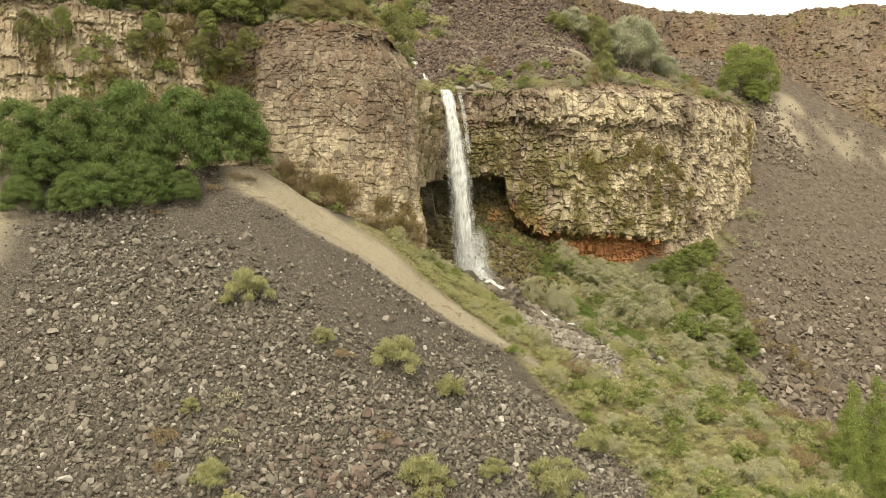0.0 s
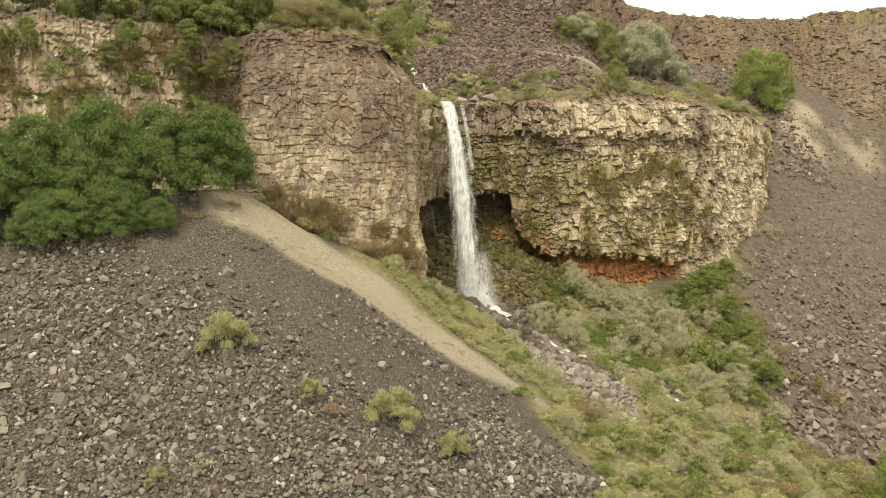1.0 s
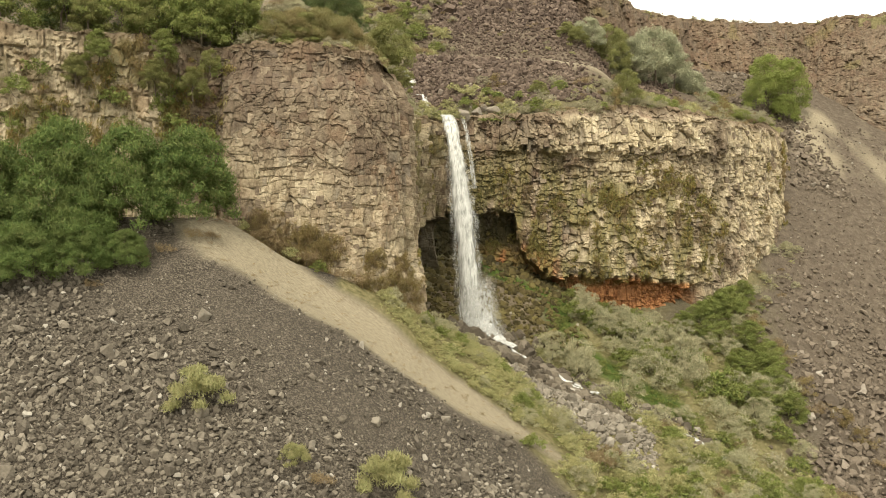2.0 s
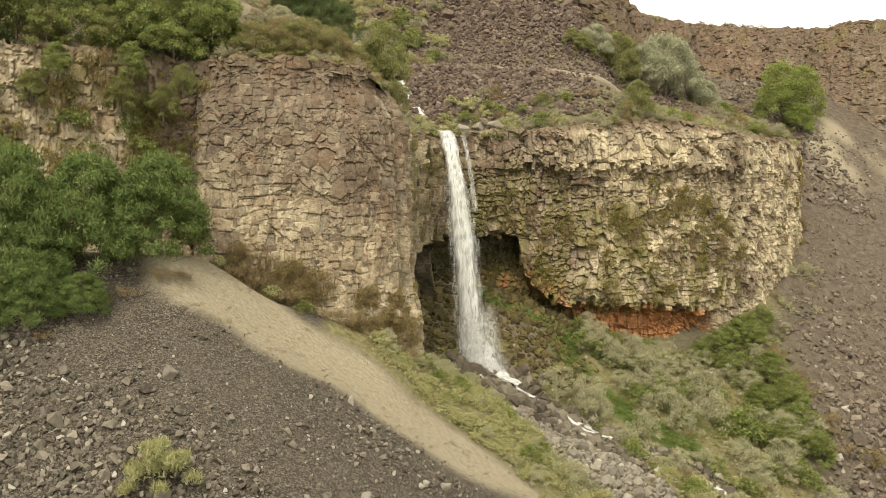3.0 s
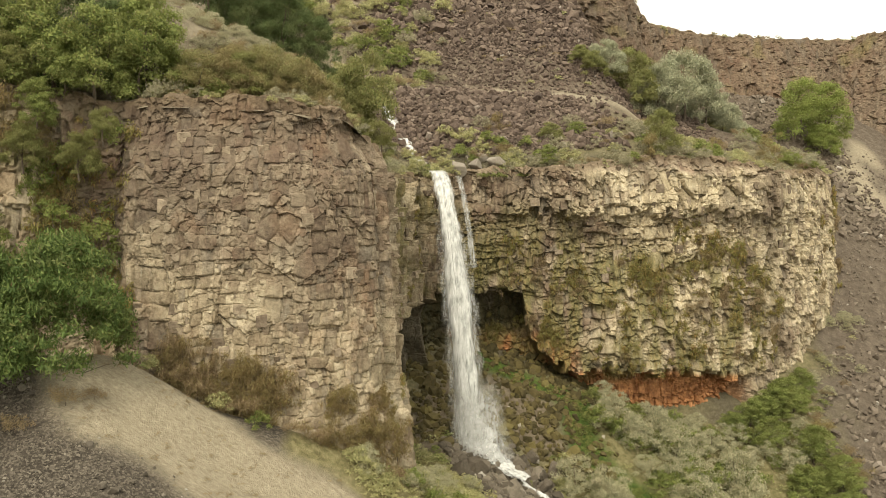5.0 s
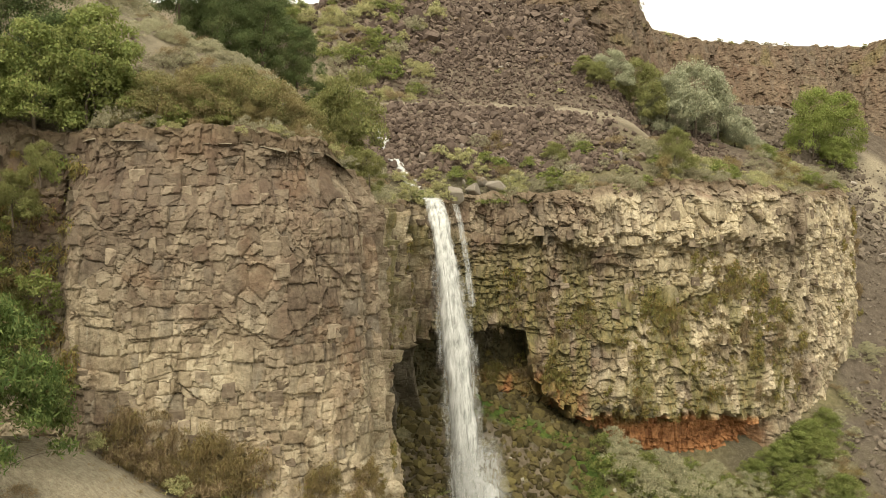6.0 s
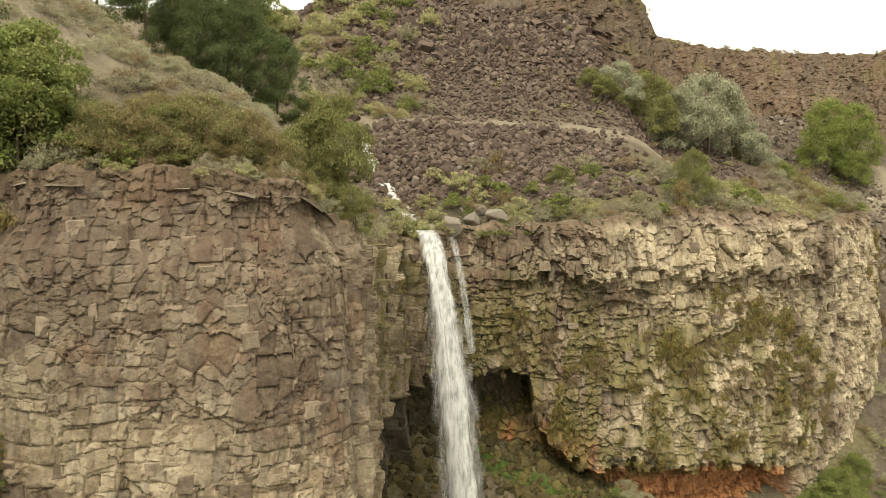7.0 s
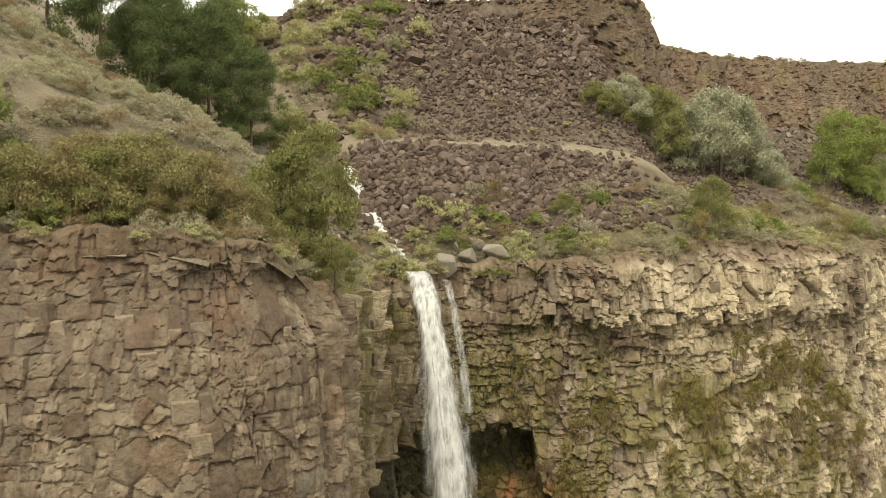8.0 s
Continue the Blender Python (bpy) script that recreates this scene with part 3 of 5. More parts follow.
tagged(shelf, "dry grassy shelf of soil above the cliff", "ground", kind="structure")


# ---- cliffs ----
def sampled(pts, stepping, start=None, end=None):
    p = np.array(pts)
    seg = np.hypot(*np.diff(p, axis=0).T)
    s = np.concatenate([[0], np.cumsum(seg)])
    at = np.arange(start or 0, end or s[-1], stepping)
    q = np.stack([np.interp(at, s, p[:, 0]), np.interp(at, s, p[:, 1])], -1)
    t = np.gradient(q, axis=0)
    k = max(1, int(1.6 / stepping))
    ker = np.ones(2 * k + 1) / (2 * k + 1)
    t = np.stack([np.convolve(np.pad(t[:, i], k, mode="edge"), ker, "valid") for i in (0, 1)], -1)
    t /= np.linalg.norm(t, axis=1)[:, None]
    return at, q, np.stack([t[:, 1], -t[:, 0]], -1)


def along_of(pts, x):
    """Metres along the line where it first passes x."""
    p = np.array(pts)
    s = np.concatenate([[0], np.cumsum(np.hypot(*np.diff(p, axis=0).T))])
    i = int(np.argmax(p[:, 0] >= x))
    return float(s[i])


def face(name, label, pts, stepping, start, end, bottom, top, shape, masks, big, mid, lean=0.04, relief=1.0, hang=0.25, dim=1.0, massive=99.0, bedded=0.0, open_joints=1.0, coursed=0.0):
    """A rock face along a line: chamfered, tilted blocks stand proud or back, cracks are cut in. bedded: how much of it lies in courses, -1 to 1."""
    at, q, n = sampled(pts, stepping, start, end)
    zb, zt = bottom(q, n), top(q, n)
    rows = int((zt - zb).max() / stepping) + 1
    v = np.linspace(0, 1, rows)[:, None]
    z = zb[None] + (zt - zb)[None] * v
    s = np.broadcast_to(at[None], z.shape)
    ws = s + 0.7 * fbm(s / 4, z / 4, 2, 51) + 0.10 * fbm(s / 0.7, z / 0.7, 2, 86)
    wz = z + 0.8 * fbm(s / 6, z / 6, 2, 52) + 0.10 * fbm(s / 0.7, z / 0.7, 2, 87)
    e1, a1, b1, c1, px1, py1 = blocks(ws / big[0], wz / big[1], 60)
    pick = np.where(b1 < 0.22, 1.45, np.where(c1 > 0.55, 0.62, 1.0))
    crown = z + 0.8 * fbm(s / 3, z / 3, 2, 45) > massive
    pick, tall = np.where(crown, 1.35, pick), np.where(crown, 1.75, 1.0)
    courses = bricks(ws / (mid[0] * pick) + 31 * pick, wz / (mid[1] * pick * tall) + 7 * pick, 70)
    cells = blocks(ws / (mid[0] * pick * 1.15) + 5 * pick, wz / (mid[1] * pick * tall * 1.05) + 3 * pick, 90)
    rough = fbm(s / 6, z / 5, 3, 59) > bedded * 0.6 + coursed * step(54, 48, z)
    e2, a2, b2, c2, px2, py2 = [np.where(rough, i, j) for i, j in zip(cells, courses)]
    e3, a3, b3, c3, px3, py3 = blocks(ws / 0.50 + 11, wz / 0.58, 80)
    broken = (c2 > 0.45) & (pick < 1.5)
    off = 0.9 * fbm(s / 9, z / 12, 3, 53) * relief
    off = off + (0.55 * (a1 - 0.5) + 0.3 * (b1 - 0.5) * px1 - 0.25 * (c1 - 0.2) * py1) * relief
    off = off + (0.44 * (a2 ** 1.6 - 0.36) + 0.62 * (b2 - 0.5) * px2 + (0.5 * (c2 - 0.5) - hang) * py2) * relief * np.clip(pick, 0.7, 1.2)
    off = off + broken * (0.4 + 0.6 * open_joints) * (0.20 * (a3 - 0.5) + 0.30 * (b3 - 0.5) * px3 - 0.22 * c3 * py3)
    # chamfered arrises, and cracks open along some of the joints only
    gape = step(0.05, 0.40, fbm(s / 1.4, z / 1.4, 2, 85))
    off = off - (0.05 + 0.08 * open_joints) * np.clip(1 - e2 / 0.22, 0, 1) ** 2 - broken * 0.05 * np.clip(1 - e3 / 0.2, 0, 1) ** 2
    off = off - (0.03 + 0.20 * gape) * open_joints * step(0.10, 0.02, e2) - 0.14 * step(0.04, 0.0, e1) * gape
    off = off + 0.07 * fbm(s / 0.8, z / 0.8, 4, 54)
    off = off - lean * (z - zb[None])
    x0, y0 = q[None, :, 0] + 0 * z, q[None, :, 1] + 0 * z
    off = off + shape(x0, y0, z, s)
    nx, ny = n[None, :, 0], n[None, :, 1]
    X, Y = x0 + nx * off, y0 + ny * off
    # the top rolls back over the edge
    crest_in = np.array([0.25, 0.6, 1.0, 1.6, 2.4, 3.6, 5.5])
    crest_dn = np.array([-0.10, -0.15, -0.15, -0.1, 0.1, 0.5, 2.4])
    cx = X[-1][None] - n[None, :, 0] * crest_in[:, None]
    cy = Y[-1][None] - n[None, :, 1] * crest_in[:, None]
    cz = z[-1][None] - crest_dn[:, None] + 0.45 * fbm(cx / 0.9, cy / 0.9, 3, 57)
    tone = np.clip(0.50 * c2 + 0.22 * a1 + 0.28 * np.where(broken, a3, c2), 0, 1) * dim
    fields = {"tone": tone, "hue": np.where(broken & (b3 > 0.5), b3, a2), **masks(x0, y0, z, s)}
    fields["soil"] = step(1.1, 0.1, zt[None] - z + 0.9 * fbm(s / 1.8, z / 1.8, 3, 50)) * 0.8
    fields = {k: np.concatenate([w, np.repeat(w[-1:], 7, 0)]) for k, w in fields.items()}
    co = np.stack([np.concatenate([X, cx]), np.concatenate([Y, cy]), np.concatenate([z, cz])], -1)
    ob = new(name, mesh_of(name, co.reshape(-1, 3), grid_faces(*co.shape[:2]), M_CLIFF, fields))
    tagged(ob, label, "cliff", kind="structure")
    return ob, at, q, n, X, Y, z


def foot_of(q, n):
    f = q + n * 1.5
    return lower(f[:, 0], f[:, 1]) - 3.0


def brow_of(q, n):
    f = q - n * 2.0
    return upper(f[:, 0], f[:, 1]) + 0.25 + 0.7 * fbm(f[:, 0] / 2.5, f[:, 1] / 2.5, 3, 58)


def shape_left(x, y, z, s):
    tier = step(57.5, 61.5, z + 0.8 * fbm(s / 2, z / 2, 2, 65)) * -1.5 * step(-27, -24, x)
    foot = step(41, 37, z) * 0.8 * step(-16, -8, x)
    notch = -0.8 * np.exp(-((x + 27) / 2.5) ** 2)
    cave = -3.4 * step(42.4, 41.4, z + 0.9 * fbm(s / 1.5, z / 2, 2, 61) - 0.22 * np.clip(y - 141, -6, 8)) * step(131, 137, y)
    wave = np.mod(s / 3.3 + 0.5 * fbm(s / 5, z / 5, 2, 46), 1.0)
    steps = 1.9 * (np.where(wave < 0.38, wave / 0.38, (1 - wave) / 0.62) - 0.5) * step(117, 123, y)
    shelves = 0.9 * (np.mod((z + 1.5 * fbm(s / 2.5, z / 9, 2, 83)) / 3.4, 1.0) - 0.5) * step(122, 127, y) * step(40, 43, z)
    return tier + foot + notch + cave + steps + shelves


def masks_left(x, y, z, s):
    nz = fbm(s / 6, z / 9, 4, 62)
    pale = 0.62 * step(-0.35, 0.35, nz + 0.04 * (50 - z)) + 0.66 * step(-29, -33, x)
    pale = np.clip(pale * np.maximum(step(58, 52, z), step(-27, -29, x)), 0, 1)
    pale = np.maximum(pale, 0.8 * step(134, 140, y) * step(48, 54, z + 3 * nz))
    varnish = np.clip(0.5 * step(50, 57, z + 4 * nz) + 0.5 * step(0.0, 0.4, fbm(s / 3, z / 4, 3, 48)) * step(42, 54, z), 0, 1) * step(-31, -27, x) * step(136, 128, y)
    moss = step(-0.1, 0.25, fbm(s / 3, z / 2.5, 4, 63)) * step(128, 138, y) * 0.75
    moss = np.maximum(moss, step(0.15, 0.4, fbm(s / 4, z / 3, 4, 64)) * step(-25, -30, x) * 0.7)
    wet = step(126, 134, y) * 0.45 + 0.25
    # darker rock colour inside the left cave, along the line of its hollow
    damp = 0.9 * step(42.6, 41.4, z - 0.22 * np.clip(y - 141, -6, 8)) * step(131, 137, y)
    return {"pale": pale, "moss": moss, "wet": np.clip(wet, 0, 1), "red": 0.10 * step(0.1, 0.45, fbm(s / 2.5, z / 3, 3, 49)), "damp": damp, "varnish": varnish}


def shape_right(x, y, z, s):
    ragged = 1.3 * fbm(s / 2.2, z / 3, 3, 66)
    column = 1.5 * rnd2(np.floor(s / 0.62 + 0.3 * fbm(s, z / 3, 2, 88)), np.floor(s * 0.0), 89) - 0.6
    cave = -4.6 * step(44.9, 44.3, z + 0.5 * ragged + 0.5 * column + 5.6 * np.clip(x - 10.6, 0, 1.1) + 1.0 * np.clip(x - 11.7, 0, 4)) * step(21, 16, x)
    under = -2.6 * step(35.3, 34.7, z + 0.5 * ragged + column + 0.12 * np.clip(x - 23, 0, 14)) * step(42, 39.5, x)
    crown = 0.9 * step(54.3, 54.7, z + 0.4 * ragged + 1.1 * column) * step(8, 11, x) * step(48, 44, x)
    belly = 0.5 * np.exp(-((z - 41) / 5.0) ** 2) * step(14, 20, x)
    ledge = 0.6 * (np.mod((z + 1.6 * ragged + 0.5 * column) / 3.1, 1.0) - 0.5) * step(46, 49, z) * step(56, 54, z)
    brow = -1.3 * step(58.8, 61, z) - 3.0 * np.exp(-((x - 2.5) / 2.6) ** 2) * step(60, 57, z) * step(30, 46, z) * 0.4
    return np.minimum(cave, under) + crown + belly + ledge + brow


def masks_right(x, y, z, s):
    nz = fbm(s / 5, z / 6, 4, 67)
    pale = step(-0.38, 0.20, nz + 0.5 * np.exp(-((x - 33) / 11) ** 2 - ((z - 53) / 7) ** 2) + 0.15 * step(38, 48, x) - 0.25 * step(24, 14, x))
    pale = pale * step(60.5, 59, z + 2 * nz) * (1 - 0.75 * np.exp(-((x - 44) / 2.5) ** 2) * step(50, 56, z))
    belt = step(51.5, 47, z + 2.5 * nz) * step(48, 40, x) + 0.7 * step(24, 14, x) * step(57, 53, z)
    moss = np.clip(belt, 0, 1) * step(-0.30, 0.18, fbm(s / 1.7, z / 4.5, 4, 68)) * step(32.5, 34, z) * 0.85
    moss = np.maximum(moss, step(54, 60, x) * step(48, 40, z) * step(-0.1, 0.3, fbm(s / 3, z / 3, 3, 69)) * 0.6)
    wet = np.clip(0.55 * step(30, 16, x) + 0.35 + 0.6 * step(36, 33, z), 0, 1)
    red = step(35.6, 34.6, z + 0.9 * nz + 0.12 * np.clip(x - 23, 0, 14)) * step(42, 39, x)
    red = np.maximum(red, step(40.5, 38.5, z + 0.5 * nz + 0.25 * np.clip(x - 12, 0, 20)) * step(19, 16, x) * step(3, 5, x))
    # darker rock colour inside the right cave
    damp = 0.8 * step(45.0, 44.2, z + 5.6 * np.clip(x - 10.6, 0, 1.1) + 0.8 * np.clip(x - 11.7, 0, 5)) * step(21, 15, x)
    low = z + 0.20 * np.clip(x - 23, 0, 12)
    # a broken darker band along the undercut; red rock stays nearly free of both
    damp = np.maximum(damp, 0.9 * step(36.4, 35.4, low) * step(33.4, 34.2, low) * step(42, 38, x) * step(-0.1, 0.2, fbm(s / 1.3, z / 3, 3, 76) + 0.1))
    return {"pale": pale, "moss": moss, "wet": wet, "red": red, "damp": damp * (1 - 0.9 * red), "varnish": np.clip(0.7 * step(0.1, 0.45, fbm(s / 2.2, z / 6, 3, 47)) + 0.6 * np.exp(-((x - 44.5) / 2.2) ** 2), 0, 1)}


S_MID = along_of(CLIFF, -26.5)
S_SLOT = along_of(CLIFF, 0.4)
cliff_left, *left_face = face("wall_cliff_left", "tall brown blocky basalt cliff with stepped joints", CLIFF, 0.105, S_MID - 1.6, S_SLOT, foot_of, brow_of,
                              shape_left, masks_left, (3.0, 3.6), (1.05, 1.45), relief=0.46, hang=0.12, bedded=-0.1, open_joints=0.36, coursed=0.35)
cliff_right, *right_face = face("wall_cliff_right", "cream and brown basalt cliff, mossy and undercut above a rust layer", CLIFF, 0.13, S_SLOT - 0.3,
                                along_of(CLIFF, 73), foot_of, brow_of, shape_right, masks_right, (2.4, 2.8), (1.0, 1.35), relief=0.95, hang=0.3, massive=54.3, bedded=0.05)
cliff_high, *bench_face = face("wall_cliff_bench", "pale weathered basalt cliff behind green shrubs", CLIFF, 0.17, along_of(CLIFF, -62), S_MID + 1.2, foot_of,
                      brow_of, shape_left, masks_left, (1.7, 5.0), (0.8, 2.4), relief=0.9, bedded=0.5)


def rim_foot(q, n):
    f = q + n * 8.0
    return np.minimum(upper(f[:, 0], f[:, 1]) - 7.0, 84)


def rim_top(q, n):
    return 92.6 + 1.0 * fbm(q[:, 0] / 6, q[:, 1] / 6, 4, 71) + 1.2 * np.exp(-((q[:, 0] - 25) / 12) ** 2) + 0.7 * step(96, 103, q[:, 0]) + 0.6 * step(40, 43, q[:, 0]) * step(56, 48, q[:, 0]) + 0.7 * (rnd2(np.floor(q[:, 0] / 1.7), np.floor(q[:, 1] / 1.7), 5) - 0.5)


def rim_shape(x, y, z, s):
    return 0.30 * (92 - z) * step(36, 50, x) + 0.12 * (92 - z) + 1.6 * fbm(s / 7, z / 14, 3, 72)


def rim_masks(x, y, z, s):
    return {"pale": 0.15 * step(0.0, 0.5, fbm(s / 9, z / 5, 4, 73)) * step(90, 110, x), "moss": 0.45 * step(0.22, 0.45, fbm(s / 5, z / 4, 4, 74)), "wet": 0 * z + 0.5, "damp": 0 * z, "varnish": 0.45 + 0.4 * step(50, 38, x),
            "red": 0.06 * step(-0.1, 0.4, fbm(s / 8, z / 8, 3, 75))}


rim_wall, *_ = face("wall_canyon_rim", "dark brown basalt rim of the canyon", RIM, 0.4, along_of(RIM, -46), along_of(RIM, 235), rim_foot, rim_top,
                    rim_shape, rim_masks, (3.0, 8.0), (1.1, 2.6), 0.0, 1.35, 0.0, 0.42)


# ---- loose rock ----
rng = np.random.default_rng(11)


def scatter(n, x0, x1, y0, y1, chance):
    x, y = rng.uniform(x0, x1, n), rng.uniform(y0, y1, n)
    keep = rng.uniform(size=n) < chance(x, y)
    return x[keep], y[keep]


def rubble(name, label, x, y, sizes, material, sink=0.2, category="rubble", shapes=PEBBLES):
    """Stones lying on the ground, too many to count."""
    p = np.stack([x, y, ground_at(x, y) + sizes * (0.3 - sink)], -1)
    v, f = stones(rng, p, sizes, 0.9, shapes)
    ob = new(name, mesh_of(name, v, f, material))
    return tagged(ob, label, category, kind="stuff")


def on_cone(x, y):
    """How much of the talus shows bare stones: 1 on the dark gravel, 0 on sand and grass."""
    d = depth_in(x, y)
    c = covers(x, y, d)
    return (d < -1) * np.clip(1 - c["sand"] - c["grass"] - c["lush"], 0, 1)


def coarse(x, y):
    return np.clip(0.12 + 1.0 * step(-44, -34, x + 0.2 * (y - 80)) * step(100, 84, y + 0.55 * (x + 25)) + 0.85 * step(-6, 3, x) * step(98, 90, y - 0.25 * x) + 0.5 * fbm(x / 7, y / 7, 3, 91), 0.04, 1)


x, y = scatter(38000, -56, 40, 56, 106, lambda x, y: on_cone(x, y) * (0.42 + 0.25 * coarse(x, y)))
rubble("small_scree", "loose dark grey basalt scree on the slope", x, y, rng.uniform(0.17, 0.36, len(x)) * (0.7 + 0.6 * coarse(x, y)), M_SCREE, 0.2, "scree")
x, y = scatter(44000, -56, 40, 54, 106, lambda x, y: on_cone(x, y) * coarse(x, y) ** 1.5 * 0.8)
rubble("coarse_scree", "angular grey basalt stones piled on the slope", x, y, 0.34 + rng.gamma(1.5, 0.115, len(x)), M_SCREE, 0.12, "scree")


x, y = scatter(2600, -22, 8, 60, 84, lambda x, y: 0.75 * np.exp(-((x + 7 - 0.3 * (y - 72)) / 5) ** 2 - ((y - 72) / 4.5) ** 2))
rubble("rust_scree", "rust brown basalt stones in the scree", x, y, 0.36 + rng.gamma(1.6, 0.17, len(x)), M_SCARP, 0.08, "scree")


def bank_chance(x, y):
    d = depth_in(x, y)
    return (d > 4) * step(157, 161, y) * step(171.2, 170, y) * step(27, 16, x) * step(-9, -4, x) * (0.72 + 0.7 * fbm(x / 5, y / 5, 3, 92))


x, y = scatter(13000, -10, 40, 156, 172, bank_chance)
rubble("road_bank_rocks", "heap of dark brown boulders below the dirt road", x, y, 0.36 + rng.gamma(1.8, 0.155, len(x)), M_SCARP, 0.12, "boulders", STONES)
x, y = scatter(19000, -16, 46, 175, 200, lambda x, y: (0.35 + 0.65 * step(174, 186, y + 8 * fbm(x / 8, y / 8, 3, 93))) * step(46, 38, x + 0.2 * (y - 185)) * 0.8 * step(-14, -4, x + 5 * fbm(x / 5, y / 5, 2, 94)))
rubble("scarp_rocks", "reddish brown basalt rubble under the rim", x, y, 0.3 + rng.gamma(1.6, 0.22, len(x)) * (0.4 + 0.6 * step(172, 192, y)), M_SCARP, 0.12, "rubble")


def right_chance(x, y):
    c = covers(x, y, depth_in(x, y))
    return (depth_in(x, y) < -1.5) * (lower(x, y) - right_slope(x, y) < 1.7) * step(42, 58, x - 0.2 * (y - 140)) * (1 - 0.8 * c["sand"]) * (0.3 + 0.9 * step(185, 140, y + 10 * fbm(x / 8, y / 12, 3, 95)))


x, y = scatter(34000, 40, 130, 104, 225, right_chance)
rubble("far_talus_stones", "brown basalt stones on the far talus slope", x, y, 0.3 + rng.gamma(1.5, 0.3, len(x)) * (0.35 + 0.65 * step(185, 140, y)), M_TALUS, 0.1, "scree")


x, y = scatter(6000, 38, 84, 196, 247, lambda x, y: 0.7 * (upper(x, y) < 90))
rubble("wall_rubble", "dark rubble below the canyon wall", x, y, 0.35 + rng.gamma(1.4, 0.25, len(x)), M_TALUS, 0.12, "rubble")


def stream_chance(x, y):
    d, a = to_line(x, y, STREAM_LOW)
    e, _ = to_line(x, y, ROCK_BAR)
    soft = 1.5 * fbm(x / 3, y / 3, 3, 96)
    return (depth_in(x, y) < -2) * np.maximum(step(3.6, 1.6, d + soft) * step(0.8, 0.65, a), step(6.8, 4.5, e + soft))


x, y = scatter(15000, -2, 46, 110, 150, stream_chance)
dark = (y + 0.3 * x + 3 * fbm(x / 3, y / 3, 2, 97) > 130) & (rng.uniform(size=len(x)) < 0.9)
rubble("stream_rocks", "wet dark rocks in the stream bed", x[dark], y[dark], 0.35 + rng.gamma(1.8, 0.26, dark.sum()), M_WETROCK, 0.15, "rocks", STONES)
rubble("bank_rocks", "pale dry rocks beside the stream", x[~dark], y[~dark], 0.25 + rng.gamma(1.7, 0.17, (~dark).sum()), M_PALEROCK, 0.15, "rocks", STONES)
x, y = scatter(5600, -8, 24, 138, 160, lambda x, y: (depth_in(x, y) < 9) * (depth_in(x, y) > -12) * (lower(x, y) > 20) * step(22, 15, x) * 0.42)
p = np.stack([x, y, lower(x, y)], -1)
v, f = stones(rng, p, 0.4 + rng.gamma(1.8, 0.25, len(x)))
tagged(new("cave_rocks", mesh_of("cave_rocks", v, f, M_MOSSROCK)), "mossy brown fallen rocks under the overhang", "rocks", kind="stuff")


x, y = scatter(5200, -36, -6, 121, 158, lambda x, y: (depth_in(x, y) > 6) * step(-0.15, 0.35, fbm(x / 3, y / 5, 3, 98)) * 0.75)
rubble("hill_stones", "brown stones on the dry hillside", x, y, 0.28 + rng.gamma(1.5, 0.19, len(x)), M_TALUS, 0.12, "stones")
x, y = scatter(3000, -26, -4, 172, 200, lambda x, y: step(-0.1, 0.3, fbm(x / 3, y / 3, 3, 99)) * 0.8)
rubble("slope_stones", "dark stones on the brushy slope", x, y, 0.35 + rng.gamma(1.6, 0.25, len(x)), M_SCARP, 0.12, "stones")


def rock(name, x, y, size, material, label, group="", flat=0.7, seed=0, shapes=STONES):
    """One boulder: an angular block with softened corners."""
    r = np.random.default_rng(seed + int(abs(x * 131) + abs(y * 17)))
    v, f = stones(r, np.zeros((1, 3)), np.array([size]), flat, shapes)
    bm = bmesh.new()
    vs = [bm.verts.new(p) for p in v]
    for t in f:
        bm.faces.new([vs[i] for i in t])
    bmesh.ops.dissolve_limit(bm, angle_limit=0.2, verts=bm.verts, edges=bm.edges)
    bmesh.ops.bevel(bm, geom=list(bm.edges), offset=size * 0.035, segments=1, affect="EDGES")
    me = bpy.data.meshes.new(name)
    bm.to_mesh(me)
    bm.free()
    me.materials.append(material)
    ob = new(name, me)
    ob.location = (x, y, float(ground_at([x], [y])[0]) + size * (0.18 if name == "lip_boulder" else 0.12))
    return tagged(ob, label, "rock", group)


for x, y, s in ((-21.2, 94.7, 1.45), (-10.6, 85.9, 1.0), (-29.2, 71.2, 1.25), (-38.7, 81.8, 1.2), (-26.1, 78.4, 0.95), (-20.7, 68.7, 1.1), (-10.9, 74.4, 1.0), (3.2, 88.9, 1.0), (7.1, 93.5, 1.0),
                (-0.1, 98.4, 1.3), (-6.0, 91.7, 1.2), (-38.8, 76.4, 1.2), (14.9, 88.0, 1.1), (7.0, 83.0, 0.9), (-28.0, 67.3, 1.0), (27.6, 97.9, 1.2), (-18.0, 88.4, 0.9), (-32.4, 92.0, 0.8), (-24.8, 88.0, 1.0)):
    rock("talus_rock", x, y, s, M_PALEROCK, "large angular grey rock lying on the talus slope", "rocks on the talus")
for x, y, s in ((-17.2, 74.2, 1.2), (-12.0, 73.0, 1.1), (-9.0, 71.1, 1.5), (-7.2, 72.4, 1.6), (-4.2, 76.4, 1.4), (-2.6, 77.2, 1.3), (-6.0, 70.2, 1.6), (-10.8, 69.4, 1.2)):
    rock("brown_rock", x, y, s, M_SCARP, "rust brown basalt rock half sunk in scree", "brown rocks")
